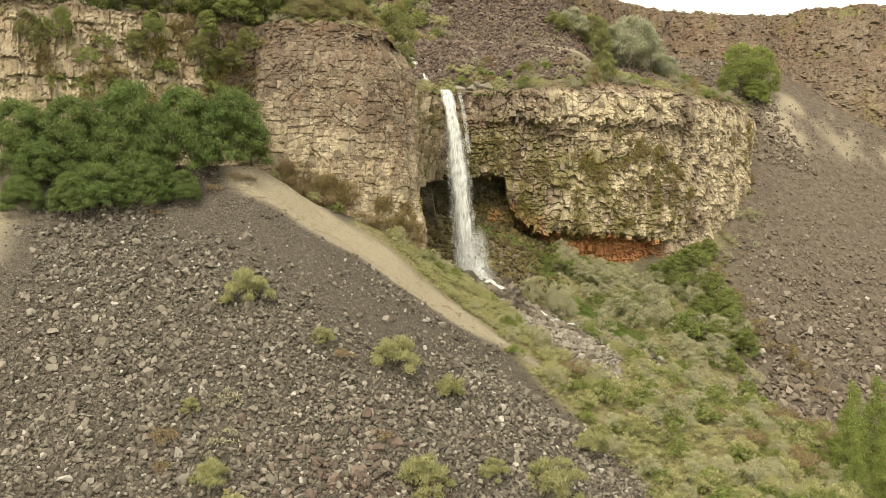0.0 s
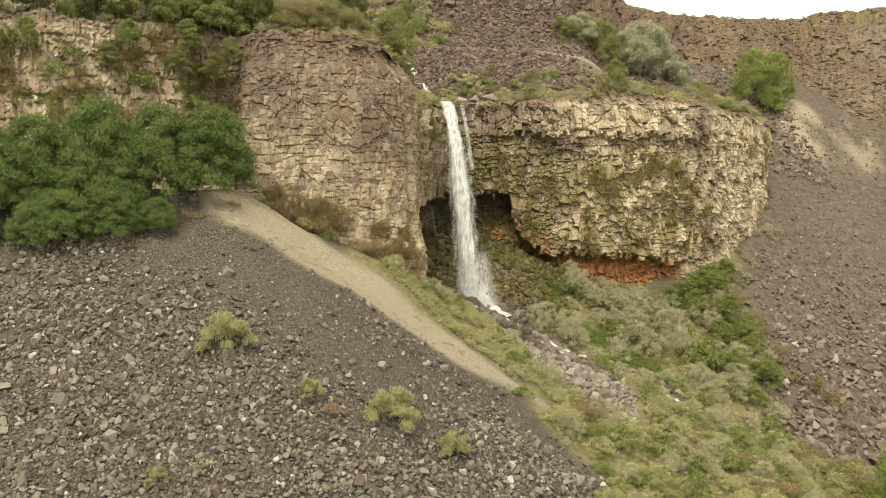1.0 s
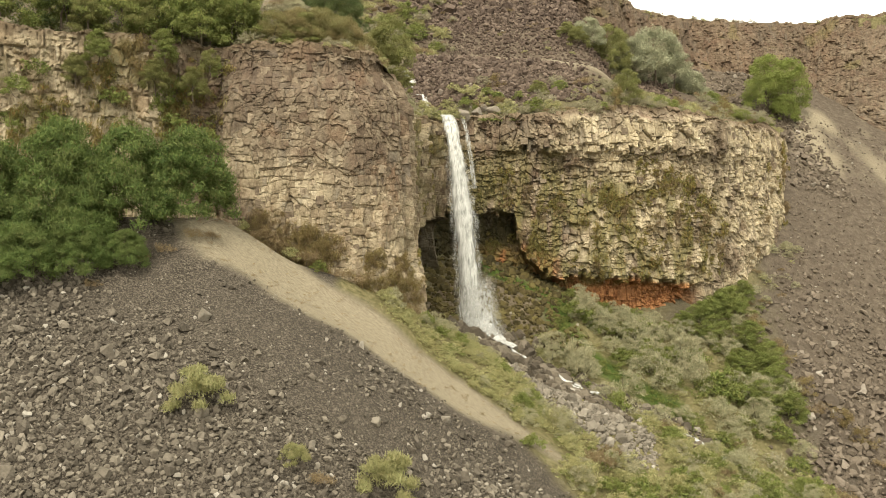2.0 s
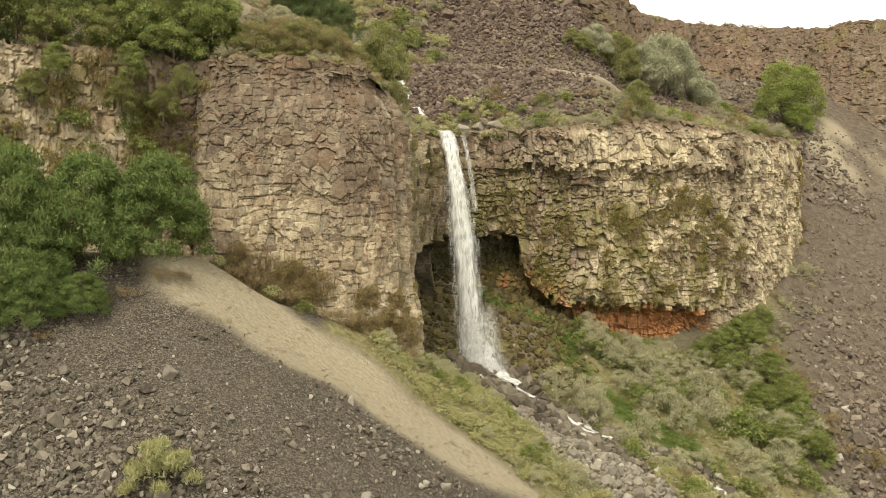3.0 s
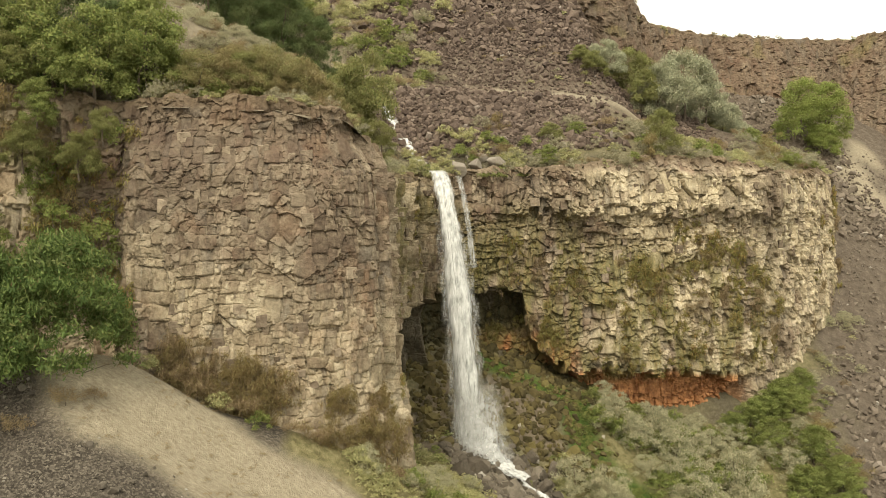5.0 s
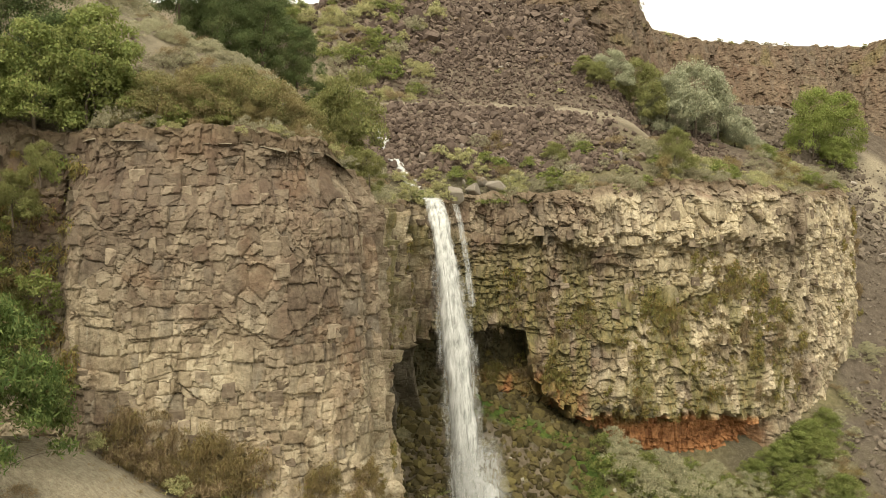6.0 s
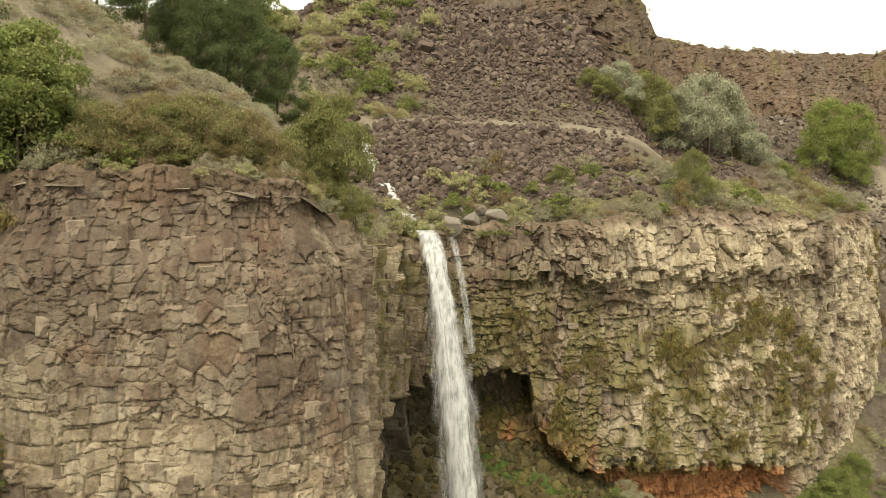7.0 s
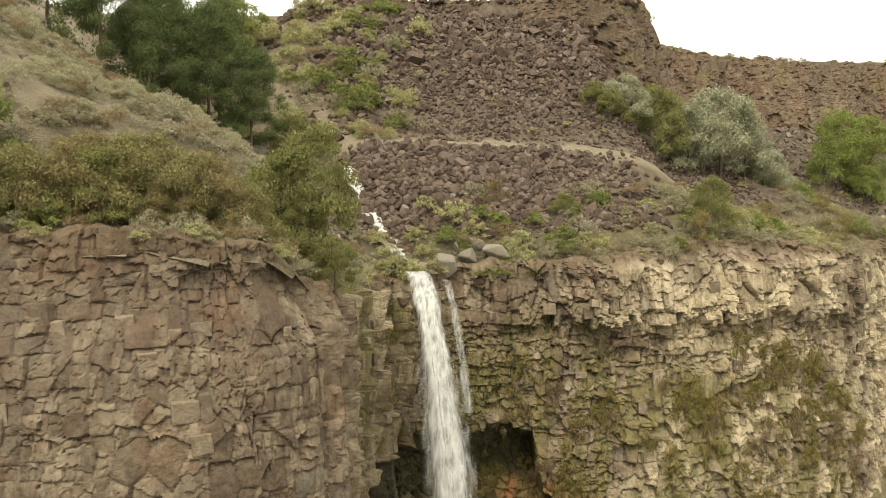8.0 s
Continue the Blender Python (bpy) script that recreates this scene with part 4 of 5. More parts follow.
for x, y, s in ((2.9, 153.0, 2.5), (5.0, 154.2, 2.0), (7.6, 155.0, 2.4), (4.3, 155.9, 1.4), (6.0, 156.5, 1.5), (0.9, 153.4, 1.3), (9.4, 155.6, 1.3), (22.5, 161.0, 1.9), (16.5, 159.0, 1.2), (31.0, 163, 1.4)):
    rock("lip_boulder", x, y, s * 1.1, M_LIPROCK, "pale grey boulder beside the top of the waterfall", "boulders at the lip", 0.85, 3, PEBBLES)
for x, y, s in ((11.4, 137.6, 3.0), (8.6, 139.6, 2.4), (13.5, 132.6, 2.0), (15.8, 130.4, 2.2), (18.0, 128.5, 2.1), (20.5, 129.5, 1.8), (14.0, 127.8, 1.9), (12.8, 140.5, 2.4), (7.4, 134.6, 1.8), (10.5, 141.8, 2.0)):
    rock("stream_boulder", x, y, s, M_WETROCK, "dark wet boulder in the plunge pool stream", "boulders in the stream", 0.7, 0, PEBBLES)

# ---- single blocks standing proud of the cliffs ----
BLOCKS = []
block_rng = np.random.default_rng(8)
for k in range(12):
    bm = bmesh.new()
    bmesh.ops.create_cube(bm, size=1.0)
    for v in bm.verts:
        v.co += Vector(block_rng.uniform(-0.12, 0.12, 3))
    bmesh.ops.bevel(bm, geom=list(bm.edges), offset=0.045, segments=1, affect="EDGES")
    me = bpy.data.meshes.new("block")
    bm.to_mesh(me)
    bm.free()
    me.materials.append(M_BLOCK)
    BLOCKS.append(me)


def proud_blocks(cliff, surface, count, zones, seed):
    at, q, n, X, Y, z = surface
    r = np.random.default_rng(seed)
    made = 0
    while made < count:
        i, j = int(r.integers(4, X.shape[0] - 8)), int(r.integers(3, X.shape[1] - 3))
        if not zones(X[i, j], Y[i, j], z[i, j]):
            continue
        w, h, d = r.uniform(0.4, 1.2), r.uniform(0.4, 1.2), r.uniform(0.6, 1.0)
        turn = math.degrees(math.atan2(n[j, 1], n[j, 0])) + 90
        m = pose(X[i, j] - n[j, 0] * d * 0.45, Y[i, j] - n[j, 1] * d * 0.45, z[i, j], r.uniform(-4, 4), r.uniform(-4, 4), turn + r.uniform(-12, 12))
        part("block", BLOCKS[made % len(BLOCKS)], cliff, m=m @ Matrix.Diagonal((w, d, h, 1)))
        made += 1


proud_blocks(cliff_left, left_face, 170, lambda x, y, z: 40 < z < 60.5 and (y < 128 or z > 44), 21)
proud_blocks(cliff_right, right_face, 160, lambda x, y, z: 12 < x < 60 and 46 < z < 59.5, 22)


# ---- plants ----
def leaves(r, lobes, count, length, width, droop=0.0, up=0.3, shell=0.4):
    """Leaf blades over a set of lobes (x, y, z, rx, ry, rz), most of them lying along the lobe's skin."""
    lobes = np.array(lobes, float)
    weight = (lobes[:, 3] * lobes[:, 5]) ** 1.0
    k = r.choice(len(lobes), count, p=weight / weight.sum())
    d = r.normal(size=(count, 3))
    d[:, 2] = np.where(d[:, 2] < -0.5, -d[:, 2] * 0.6, d[:, 2])
    d /= np.linalg.norm(d, axis=1)[:, None]
    rad = r.uniform(size=count) ** shell * (0.82 + 0.3 * r.uniform(size=count))
    c = lobes[k, :3] + d * lobes[k, 3:] * rad[:, None]
    c[:, 2] = np.maximum(c[:, 2], 0.03)
    axis = d * 0.25 + r.normal(size=(count, 3)) * 0.7 + np.array([0, 0, up - droop])
    axis -= 0.55 * (axis * d).sum(1)[:, None] * d
    axis /= np.linalg.norm(axis, axis=1)[:, None]
    side = np.cross(axis, d + r.normal(size=(count, 3)) * 0.45)
    side /= np.linalg.norm(side, axis=1)[:, None]
    ln = length * r.uniform(0.6, 1.3, (count, 1))
    wd = width * r.uniform(0.6, 1.3, (count, 1))
    v = np.stack([c + side * wd * 0.5, c + axis * ln, c - side * wd * 0.5], 1)
    return v.reshape(-1, 3), np.arange(count * 3).reshape(-1, 3)


def limb_mesh(name, r, foot, tip, thick, sides=5):
    """One tapered, bent stem."""
    a, b = np.array(foot, float), np.array(tip, float)
    bend = (a + b) / 2 + r.normal(size=3) * 0.10 * np.linalg.norm(b - a)
    ring = []
    for t, w in ((0, 1.0), (0.35, 0.75), (0.7, 0.5), (1.0, 0.12)):
        c = (1 - t) ** 2 * a + 2 * t * (1 - t) * bend + t * t * b
        ring.append([c + np.array([math.cos(q), math.sin(q), 0]) * thick * w for q in np.arange(sides) * 2 * math.pi / sides])
    f = [[i * sides + j, i * sides + (j + 1) % sides, (i + 1) * sides + (j + 1) % sides, (i + 1) * sides + j] for i in range(3) for j in range(sides)]
    return mesh_of(name, np.array(ring).reshape(-1, 3), np.array(f), M_BARK, None, True)


def plant_model(name, seed, material, form, count, length, width, droop=0.0, up=0.3, shell=0.4, woody="stem"):
    """The meshes of a plant about one metre in half-width: foliage, a stem or trunk, and a tree's limbs."""
    r = np.random.default_rng(seed)
    lobes = form(r)
    v, f = leaves(r, lobes, count, length, width, droop, up, shell)
    made = [("foliage", mesh_of("foliage", v, f, material))]
    if woody == "stem":
        made.append(("stem", limb_mesh("stem", r, (0, 0, -0.2), lobes[0][:3], 0.03, 3)))
    elif woody == "trunk":
        top = np.array([0, 0, max(l[2] for l in lobes) * 0.55])
        made.append(("trunk", limb_mesh("trunk", r, (0, 0, -0.2), top, 0.05)))
        for l in lobes[1:5]:
            made.append(("limb", limb_mesh("limb", r, top * r.uniform(0.3, 0.8), l[:3], 0.02, 4)))
    return made


def mound(r, n=9, tall=0.75, wide=1.0):
    out_l = [(0, 0, tall * 0.5, wide * 0.6, wide * 0.6, tall * 0.55)]
    for i in range(n):
        a, d = r.uniform(0, 6.28), wide * r.uniform(0.35, 0.75)
        s = r.uniform(0.25, 0.45)
        out_l.append((math.cos(a) * d, math.sin(a) * d, tall * r.uniform(0.25, 0.85), s * wide, s * wide, s * tall * 1.05))
    return out_l


def billow(r, n=44, tall=1.8, wide=1.0, low=0.05):
    """Clumps set over a dome, so that the crown shows lit heads and dark gaps."""
    out_l = [(0, 0, tall * 0.42, wide * 0.55, wide * 0.55, tall * 0.38)]
    for i in range(n):
        a, t = r.uniform(0, 6.28), low + (1 - low) * (i + r.uniform()) / n
        d = wide * 0.82 * math.sqrt(max(0.0, 1 - t ** 2.2)) * r.uniform(0.8, 1.08)
        s = wide * r.uniform(0.17, 0.30)
        out_l.append((math.cos(a) * d, math.sin(a) * d, tall * 0.88 * t, s, s, s * 0.85))
    r.shuffle(out_l)
    return out_l


def spire(r, tall=2.6):
    out_l = []
    for i in range(11):
        t = i / 10
        s = 0.80 * (1 - t) ** 0.8
        out_l.append((0, 0, 0.15 + t * tall, s * 0.7 + 0.08, s * 0.7 + 0.08, 0.3))
        for k in range(7 if t < 0.5 else 4 if t < 0.8 else 1):
            a, w = r.uniform(0, 6.28), r.uniform(0.16, 0.26)
            out_l.append((math.cos(a) * s * 0.8, math.sin(a) * s * 0.8, 0.15 + (t + r.uniform(-0.05, 0.05)) * tall, w, w, 0.3))
    r.shuffle(out_l)
    return out_l


def hang_form(r):
    return [(r.normal() * 0.45, -0.1 + r.normal() * 0.12, 0.4 + r.uniform(-0.1, 1.5), r.uniform(0.25, 0.5), 0.22, r.uniform(0.3, 0.6)) for i in range(9)]


MODELS = {}


def model(key, variants, *args, **kw):
    MODELS[key] = [plant_model(key, 100 + 7 * len(MODELS) + k, *args, **kw) for k in range(variants)]


model("willow", 3, M_WILLOW, lambda r: billow(r, 95, 1.9, 1.05), 24000, 0.078, 0.024, 0.0, 0.55, 0.5)
model("bright", 3, M_GREEN, lambda r: billow(r, 48, 2.0, 0.9), 12500, 0.054, 0.038, 0.1, 0.2, 0.3, woody="trunk")
model("dark", 2, M_DARK, lambda r: billow(r, 60, 2.3, 0.95), 24000, 0.044, 0.022, 0.0, 0.4, 0.4, woody="trunk")
model("juniper", 3, M_JUNIPER, lambda r: billow(r, 40, 1.8, 0.95), 11500, 0.054, 0.032, 0, 0.5, 0.33, woody="trunk")
model("spire", 2, M_POPLAR, lambda r: spire(r), 13000, 0.060, 0.034, 0, 0.25, 0.3, woody="trunk")
model("sage", 4, M_SAGE, lambda r: billow(r, 16, 1.1, 0.95), 760, 0.15, 0.06, 0, 0.4, 0.4)
model("silver", 2, M_SILVER, lambda r: billow(r, 48, 1.55, 1.0), 13000, 0.056, 0.032, 0.1, 0.3, 0.3, woody="trunk")
model("yellow", 4, M_YELLOW, lambda r: billow(r, 16, 1.1, 0.95), 850, 0.145, 0.06, 0, 0.4, 0.4)
model("shrub", 4, M_GREEN, lambda r: billow(r, 16, 1.1, 1.0), 780, 0.14, 0.082, 0, 0.3, 0.35)
model("grey", 4, M_GREY, lambda r: billow(r, 30, 1.5, 1.0), 2300, 0.115, 0.034, 0, 0.6, 0.42)
model("dry", 3, M_DRY, lambda r: mound(r, 9, 0.9), 560, 0.22, 0.038, 0, 0.5, 0.45)
model("hang", 4, M_MOSS, hang_form, 620, 0.20, 0.06, 0.8, -0.2, 0.55)
model("hangdry", 3, M_DRY, hang_form, 560, 0.30, 0.035, 0.9, -0.2, 0.55)
model("thicket", 3, M_THICKET, lambda r: billow(r, 46, 1.3, 1.05), 16000, 0.042, 0.026, 0, 0.1, 0.35)
model("brush", 3, M_BRUSH, lambda r: billow(r, 46, 1.3, 1.05), 16000, 0.042, 0.027, 0, 0.15, 0.35)
model("vine", 3, M_VINE, lambda r: [(r.normal() * 0.5, -0.1 + r.normal() * 0.2, 0.5 + r.uniform(-0.5, 1.2), r.uniform(0.3, 0.55), 0.3, r.uniform(0.4, 0.7)) for i in range(12)], 1500, 0.15, 0.045, 0.6, -0.1, 0.5)
model("clump", 4, M_YELLOW, lambda r: billow(r, 26, 1.15, 1.0), 1250, 0.125, 0.058, 0, 0.4, 0.33)
model("leafy", 3, M_GREEN, lambda r: billow(r, 26, 1.25, 1.0), 1250, 0.12, 0.07, 0, 0.3, 0.33)
model("pale", 4, M_SAGE, lambda r: billow(r, 26, 1.2, 1.0), 1300, 0.11, 0.05, 0, 0.4, 0.35)
model("poplar", 2, M_POPLAR, lambda r: billow(r, 60, 2.0, 0.95), 14000, 0.050, 0.032, 0, 0.3, 0.35, woody="trunk")
model("tuft", 3, M_TUFT, lambda r: billow(r, 20, 1.15, 1.0), 5200, 0.15, 0.03, 0, 0.8, 0.5)
WORDS = {"willow": ("willow_bush", "dense green willow bush", "bush"), "bright": ("leafy_tree", "bright green leafy tree", "tree"),
         "dark": ("dark_tree", "dark green broad-crowned tree", "tree"), "juniper": ("juniper", "olive green juniper", "tree"),
         "spire": ("conical_tree", "yellow-green conical tree", "tree"), "sage": ("sagebrush", "pale grey-green sagebrush", "shrub"),
         "silver": ("silver_tree", "silvery grey-green tree", "tree"), "yellow": ("rabbitbrush", "yellow-green rabbitbrush", "shrub"),
         "shrub": ("green_shrub", "green leafy shrub", "shrub"), "grey": ("grey_willow", "grey-green streamside willow", "shrub"),
         "dry": ("dry_bush", "brown dried-out bush", "shrub"), "hang": ("hanging_plant", "mossy green plant hanging on rock", "plant"),
         "thicket": ("brown_thicket", "olive brown leafy thicket", "shrub"), "brush": ("olive_thicket", "olive green leafy thicket", "shrub"),
         "tuft": ("scree_shrub", "feathery yellow-green shrub", "shrub"),
         "clump": ("yellow_bush", "rounded yellow-green bush", "bush"), "leafy": ("leafy_bush", "rounded green leafy bush", "bush"),
         "pale": ("sage_bush", "rounded pale grey-green sage bush", "bush"),
         "poplar": ("poplar_tree", "yellow-green broad leafy tree", "tree"),
         "vine": ("brown_vine", "brown and yellow leafy vine", "plant"),
         "hangdry": ("hanging_vine", "brown dry vine hanging on rock", "plant")}


COUNT, SPARE = {}, {}


def plant(key, x, y, half, where, group="", tall=1.0, z=None, turn=None, lean=0):
    name, words, category = WORDS[key]
    COUNT[key] = COUNT.get(key, 0) + 1
    if COUNT[key] > 285 and z is None:
        SPARE.setdefault(key, []).append((x, y, half))
        return None
    meshes = MODELS[key][int(rng.integers(len(MODELS[key])))]
    z = float(ground_at([x], [y])[0]) if z is None else z
    ob = tagged(new(name, meshes[0][1] if len(meshes) == 1 else None), words + " " + where, category, group)
    ob.matrix_basis = pose(x, y, z - 0.05, lean, 0, rng.uniform(0, 360) if turn is None else turn) @ Matrix.Diagonal((half, half, half * tall, 1))
    for piece, me in meshes if len(meshes) > 1 else ():
        part(piece, me, ob)
    return ob


# bushes on the bench under the upper cliff
for x, y, h, tl in ((-42.5, 100.5, 4.6, 1.1), (-36.5, 101.8, 5.0, 1.2), (-30.5, 103.2, 4.6, 1.2), (-25.3, 105.4, 4.6, 1.1), (-39.5, 98.6, 3.2, 0.95), (-34.0, 100.2, 3.4, 1.0), (-44.5, 97.2, 3.4, 1.0), (-48, 99, 4.5, 1.1),
                    (-37.5, 96.0, 3.1, 0.95), (-33.6, 97.8, 2.9, 0.95), (-40.2, 95.2, 2.7, 0.9), (-29.6, 99.3, 2.2, 0.9), (-45.5, 94.5, 2.4, 0.9)):
    plant("willow", x, y, h, "at the top of the talus", "willows on the bench", tl)
for x, y, h in ((-26.5, 101.3, 1.1), (-24.2, 103.2, 1.2), (-22.9, 104.6, 0.9), (-31.5, 96.4, 0.9), (-28.3, 100.1, 0.9)):
    plant("dry", x, y, h, "at the edge of the talus", "dry bushes on the bench")
# shrubs and trees along the top of the upper cliff, and on it
for x, y, h, k in ((-45.5, 109.5, 4.0, "bright"), (-40.5, 113.8, 4.2, "bright"), (-35.5, 116.0, 4.3, "bright"), (-31.0, 117.0, 4.2, "bright"), (-27.2, 117.2, 4.0, "bright"),
                   (-23.4, 118.2, 3.7, "bright"), (-29.0, 121.6, 5.2, "dark"), (-36.0, 120.5, 5.2, "dark"), (-43.0, 116.5, 5.0, "dark"), (-50.5, 109, 4.6, "dark"), (-24.2, 121.2, 5.0, "bright"),
                   (-33.0, 114.9, 2.6, "juniper"), (-38.0, 113.3, 2.6, "juniper"), (-29.2, 115.7, 2.4, "bright"), (-51, 106.5, 3.8, "bright")):
    plant(k, x, y, h, "on the cliff top", "trees on the upper cliff", 1.0)
for x, y, z, h, k in ((-43, 107.2, 57, 1.8, "shrub"), (-38.5, 110.6, 58.5, 1.7, "juniper"), (-35, 112.3, 56.5, 1.8, "shrub"), (-31, 113.0, 58, 2.0, "juniper"), (-29, 113.3, 54, 1.7, "shrub"),
                      (-27.3, 114.0, 57.5, 1.9, "juniper"), (-26.2, 114.2, 52.5, 1.7, "shrub"), (-25.2, 113.4, 60, 1.5, "juniper"), (-33, 112.5, 52, 1.6, "shrub"), (-40, 109.5, 53.5, 1.6, "shrub"),
                      (-27.8, 114.2, 49.0, 1.8, "shrub"), (-36.5, 111.5, 61.0, 1.8, "bright"), (-30.2, 113.6, 61.2, 1.9, "bright"), (-45.5, 105.8, 60.5, 1.6, "bright")):
    plant(k, x, y, h, "rooted in the cliff face", "shrubs on the upper cliff", 1.0, z)
# the left shelf: a brown-green thicket, sage and a big juniper by the fall
for x, y, h, k in ((-19.5, 118.6, 2.8, "brush"), (-16.8, 120.0, 3.2, "thicket"), (-14.0, 120.4, 3.2, "brush"), (-12.0, 121.6, 3.0, "thicket"), (-18.0, 122.6, 3.2, "brush"), (-14.6, 123.8, 3.2, "thicket"),
                   (-10.2, 123.2, 2.6, "brush"), (-11.0, 126.0, 2.6, "brush"), (-8.6, 126.0, 2.0, "sage"), (-21.2, 120.6, 2.2, "shrub"), (-17.8, 117.6, 1.5, "shrub"), (-14.8, 118.0, 1.2, "shrub"),
                   (-15.6, 119.0, 2.2, "juniper"), (-12.8, 119.6, 1.8, "thicket"), (-11.6, 118.2, 1.2, "sage"), (-13.2, 117.4, 1.0, "sage"), (-20.8, 117.4, 1.3, "sage"), (-22.3, 117.6, 1.5, "sage"), (-9.0, 120.4, 1.2, "sage"),
                   (-7.6, 122.8, 1.2, "dry"), (-16.3, 117.2, 0.9, "dry"), (-10.3, 118.8, 1.0, "dry"), (-8.0, 124.0, 1.4, "yellow")):
    plant(k, x, y, h, "on the shelf above the cliff", "thicket on the cliff shelf", 1.1 if h > 2.3 else 1.0)
plant("juniper", -6.9, 131.5, 3.9, "leaning by the upper cascade", "junipers at the fall", 1.35)
plant("juniper", -8.6, 130.0, 3.2, "leaning by the upper cascade", "junipers at the fall", 1.2)
plant("juniper", -5.3, 128.3, 1.9, "at the cliff edge", "junipers at the fall", 1.1)
plant("juniper", -7.8, 128.6, 1.9, "at the cliff edge", "junipers at the fall", 1.1)
for x, y, h, k in ((-4.6, 141.5, 1.4, "sage"), (-4.4, 144.5, 1.3, "yellow"), (-5.2, 138.5, 1.5, "grey"), (-5.8, 135.0, 1.3, "yellow"), (-4.0, 147.8, 1.0, "grey"), (-6.0, 134.0, 1.0, "dry")):
    plant(k, x, y, h, "on the edge beside the waterfall", "plants at the lip", 0.9)
# the right shelf
for x, y, h, k, tl in ((28.9, 158.4, 2.75, "juniper", 1.2), (4.2, 159.5, 2.4, "yellow", 0.9), (7.2, 160.0, 2.2, "shrub", 0.8), (1.6, 161.2, 1.9, "yellow", 0.9), (10.2, 156.4, 1.8, "yellow", 0.9),
                       (15.0, 160.6, 2.0, "juniper", 0.75), (9.4, 153.6, 1.5, "sage", 0.9), (12.2, 154.6, 1.2, "sage", 0.9), (35.2, 160.6, 2.3, "shrub", 0.8), (33.0, 163.4, 2.4, "yellow", 0.8),
                       (26.8, 183.0, 3.6, "silver", 1.0), (22.6, 182.0, 2.3, "juniper", 0.8), (31.4, 184.6, 4.8, "juniper", 1.15), (40.0, 186.0, 6.2, "silver", 1.2), (35.4, 185.5, 4.8, "silver", 1.2),
                       (51.0, 194.0, 3.6, "silver", 0.75), (57.5, 199.0, 3.4, "juniper", 0.75), (46.5, 192, 3.0, "yellow", 0.8), (62, 203, 3.0, "sage", 0.8),
                       (74.5, 222.5, 6.0, "poplar", 1.2), (80.5, 224.5, 6.0, "poplar", 1.15), (78.0, 220.0, 4.0, "poplar", 0.9), (-5.2, 179.0, 2.3, "leafy", 1.2), (1.4, 155.6, 1.6, "yellow", 0.9), (3.6, 156.8, 1.8, "shrub", 0.9), (0.6, 158.8, 1.5, "yellow", 0.9), (2.6, 154.2, 1.0, "yellow", 0.8), (6.0, 158.2, 1.7, "yellow", 0.9), (44.5, 189.0, 4.6, "silver", 1.1), (48.0, 191.5, 3.8, "silver", 1.0), (54.0, 196.0, 3.2, "juniper", 0.8), (24.5, 180.0, 2.6, "juniper", 0.9), (60.5, 200.5, 2.6, "yellow", 0.9)):
    plant(k, x, y, h, "on the dry grassy shelf above the cliff", "plants on the right shelf", tl)
x, y = scatter(1500, -6, 78, 150, 206, lambda x, y: (depth_in(x, y) > 0.8) * (depth_in(x, y) < 26) * step(163, 157, y - 0.75 * np.maximum(x - 16, 0)) * 0.6)
for a, b in zip(x, y):
    k = str(rng.choice(["sage", "sage", "yellow", "yellow", "dry", "shrub"]))
    plant(k, a, b, rng.uniform(0.8, 1.9), "on the dry shelf", "low shrubs on the right shelf", 0.85)
x, y = scatter(430, 4, 76, 151, 206, lambda x, y: (depth_in(x, y) > 2.2) * step(15, 9, depth_in(x, y)) * (0.4 + 0.6 * step(20, 30, x)))
for i, (a, b) in enumerate(zip(x, y)):
    plant(("pale", "clump", "pale", "pale", "vine", "pale", "leafy")[i % 7], a, b, rng.uniform(1.1, 2.1), "on the dry shelf", "bushes on the right shelf", 0.9)
x, y = scatter(60, -16, 2, 174, 198, lambda x, y: 0.75 + 0 * x)
for i, (a, b) in enumerate(zip(x, y)):
    plant(("clump", "pale", "leafy")[i % 3], a, b, rng.uniform(0.9, 1.9), "on the slope behind the fall", "bushes behind the fall", 0.9)
# low growth along the cliff's edge
at, q, n = sampled(CLIFF, 0.9, along_of(CLIFF, -58), along_of(CLIFF, 66))
for (a, b), (u, v) in zip(q, n):
    if rng.uniform() < 0.72 and not (-4.5 < a < 3.0 and b > 138):
        k = float(rng.uniform(2.0, 4.6))
        plant(str(rng.choice(["sage", "dry", "yellow", "sage"])), a - u * k, b - v * k, float(rng.uniform(0.5, 1.15)), "along the cliff edge", "plants along the cliff edge", 0.8)
# the hill and the slope behind
for x, y, h, tl in ((-23.5, 158, 4.6, 1.2), (-19.5, 161, 4.6, 1.2), (-15.5, 163, 4.0, 1.15), (-28, 156, 4.6, 1.3), (-20, 168, 5.0, 1.25), (-33, 160, 5.0, 1.3), (-26, 166, 5.0, 1.3)):
    plant("dark", x, y, h, "behind the hill", "trees behind the hill", tl)
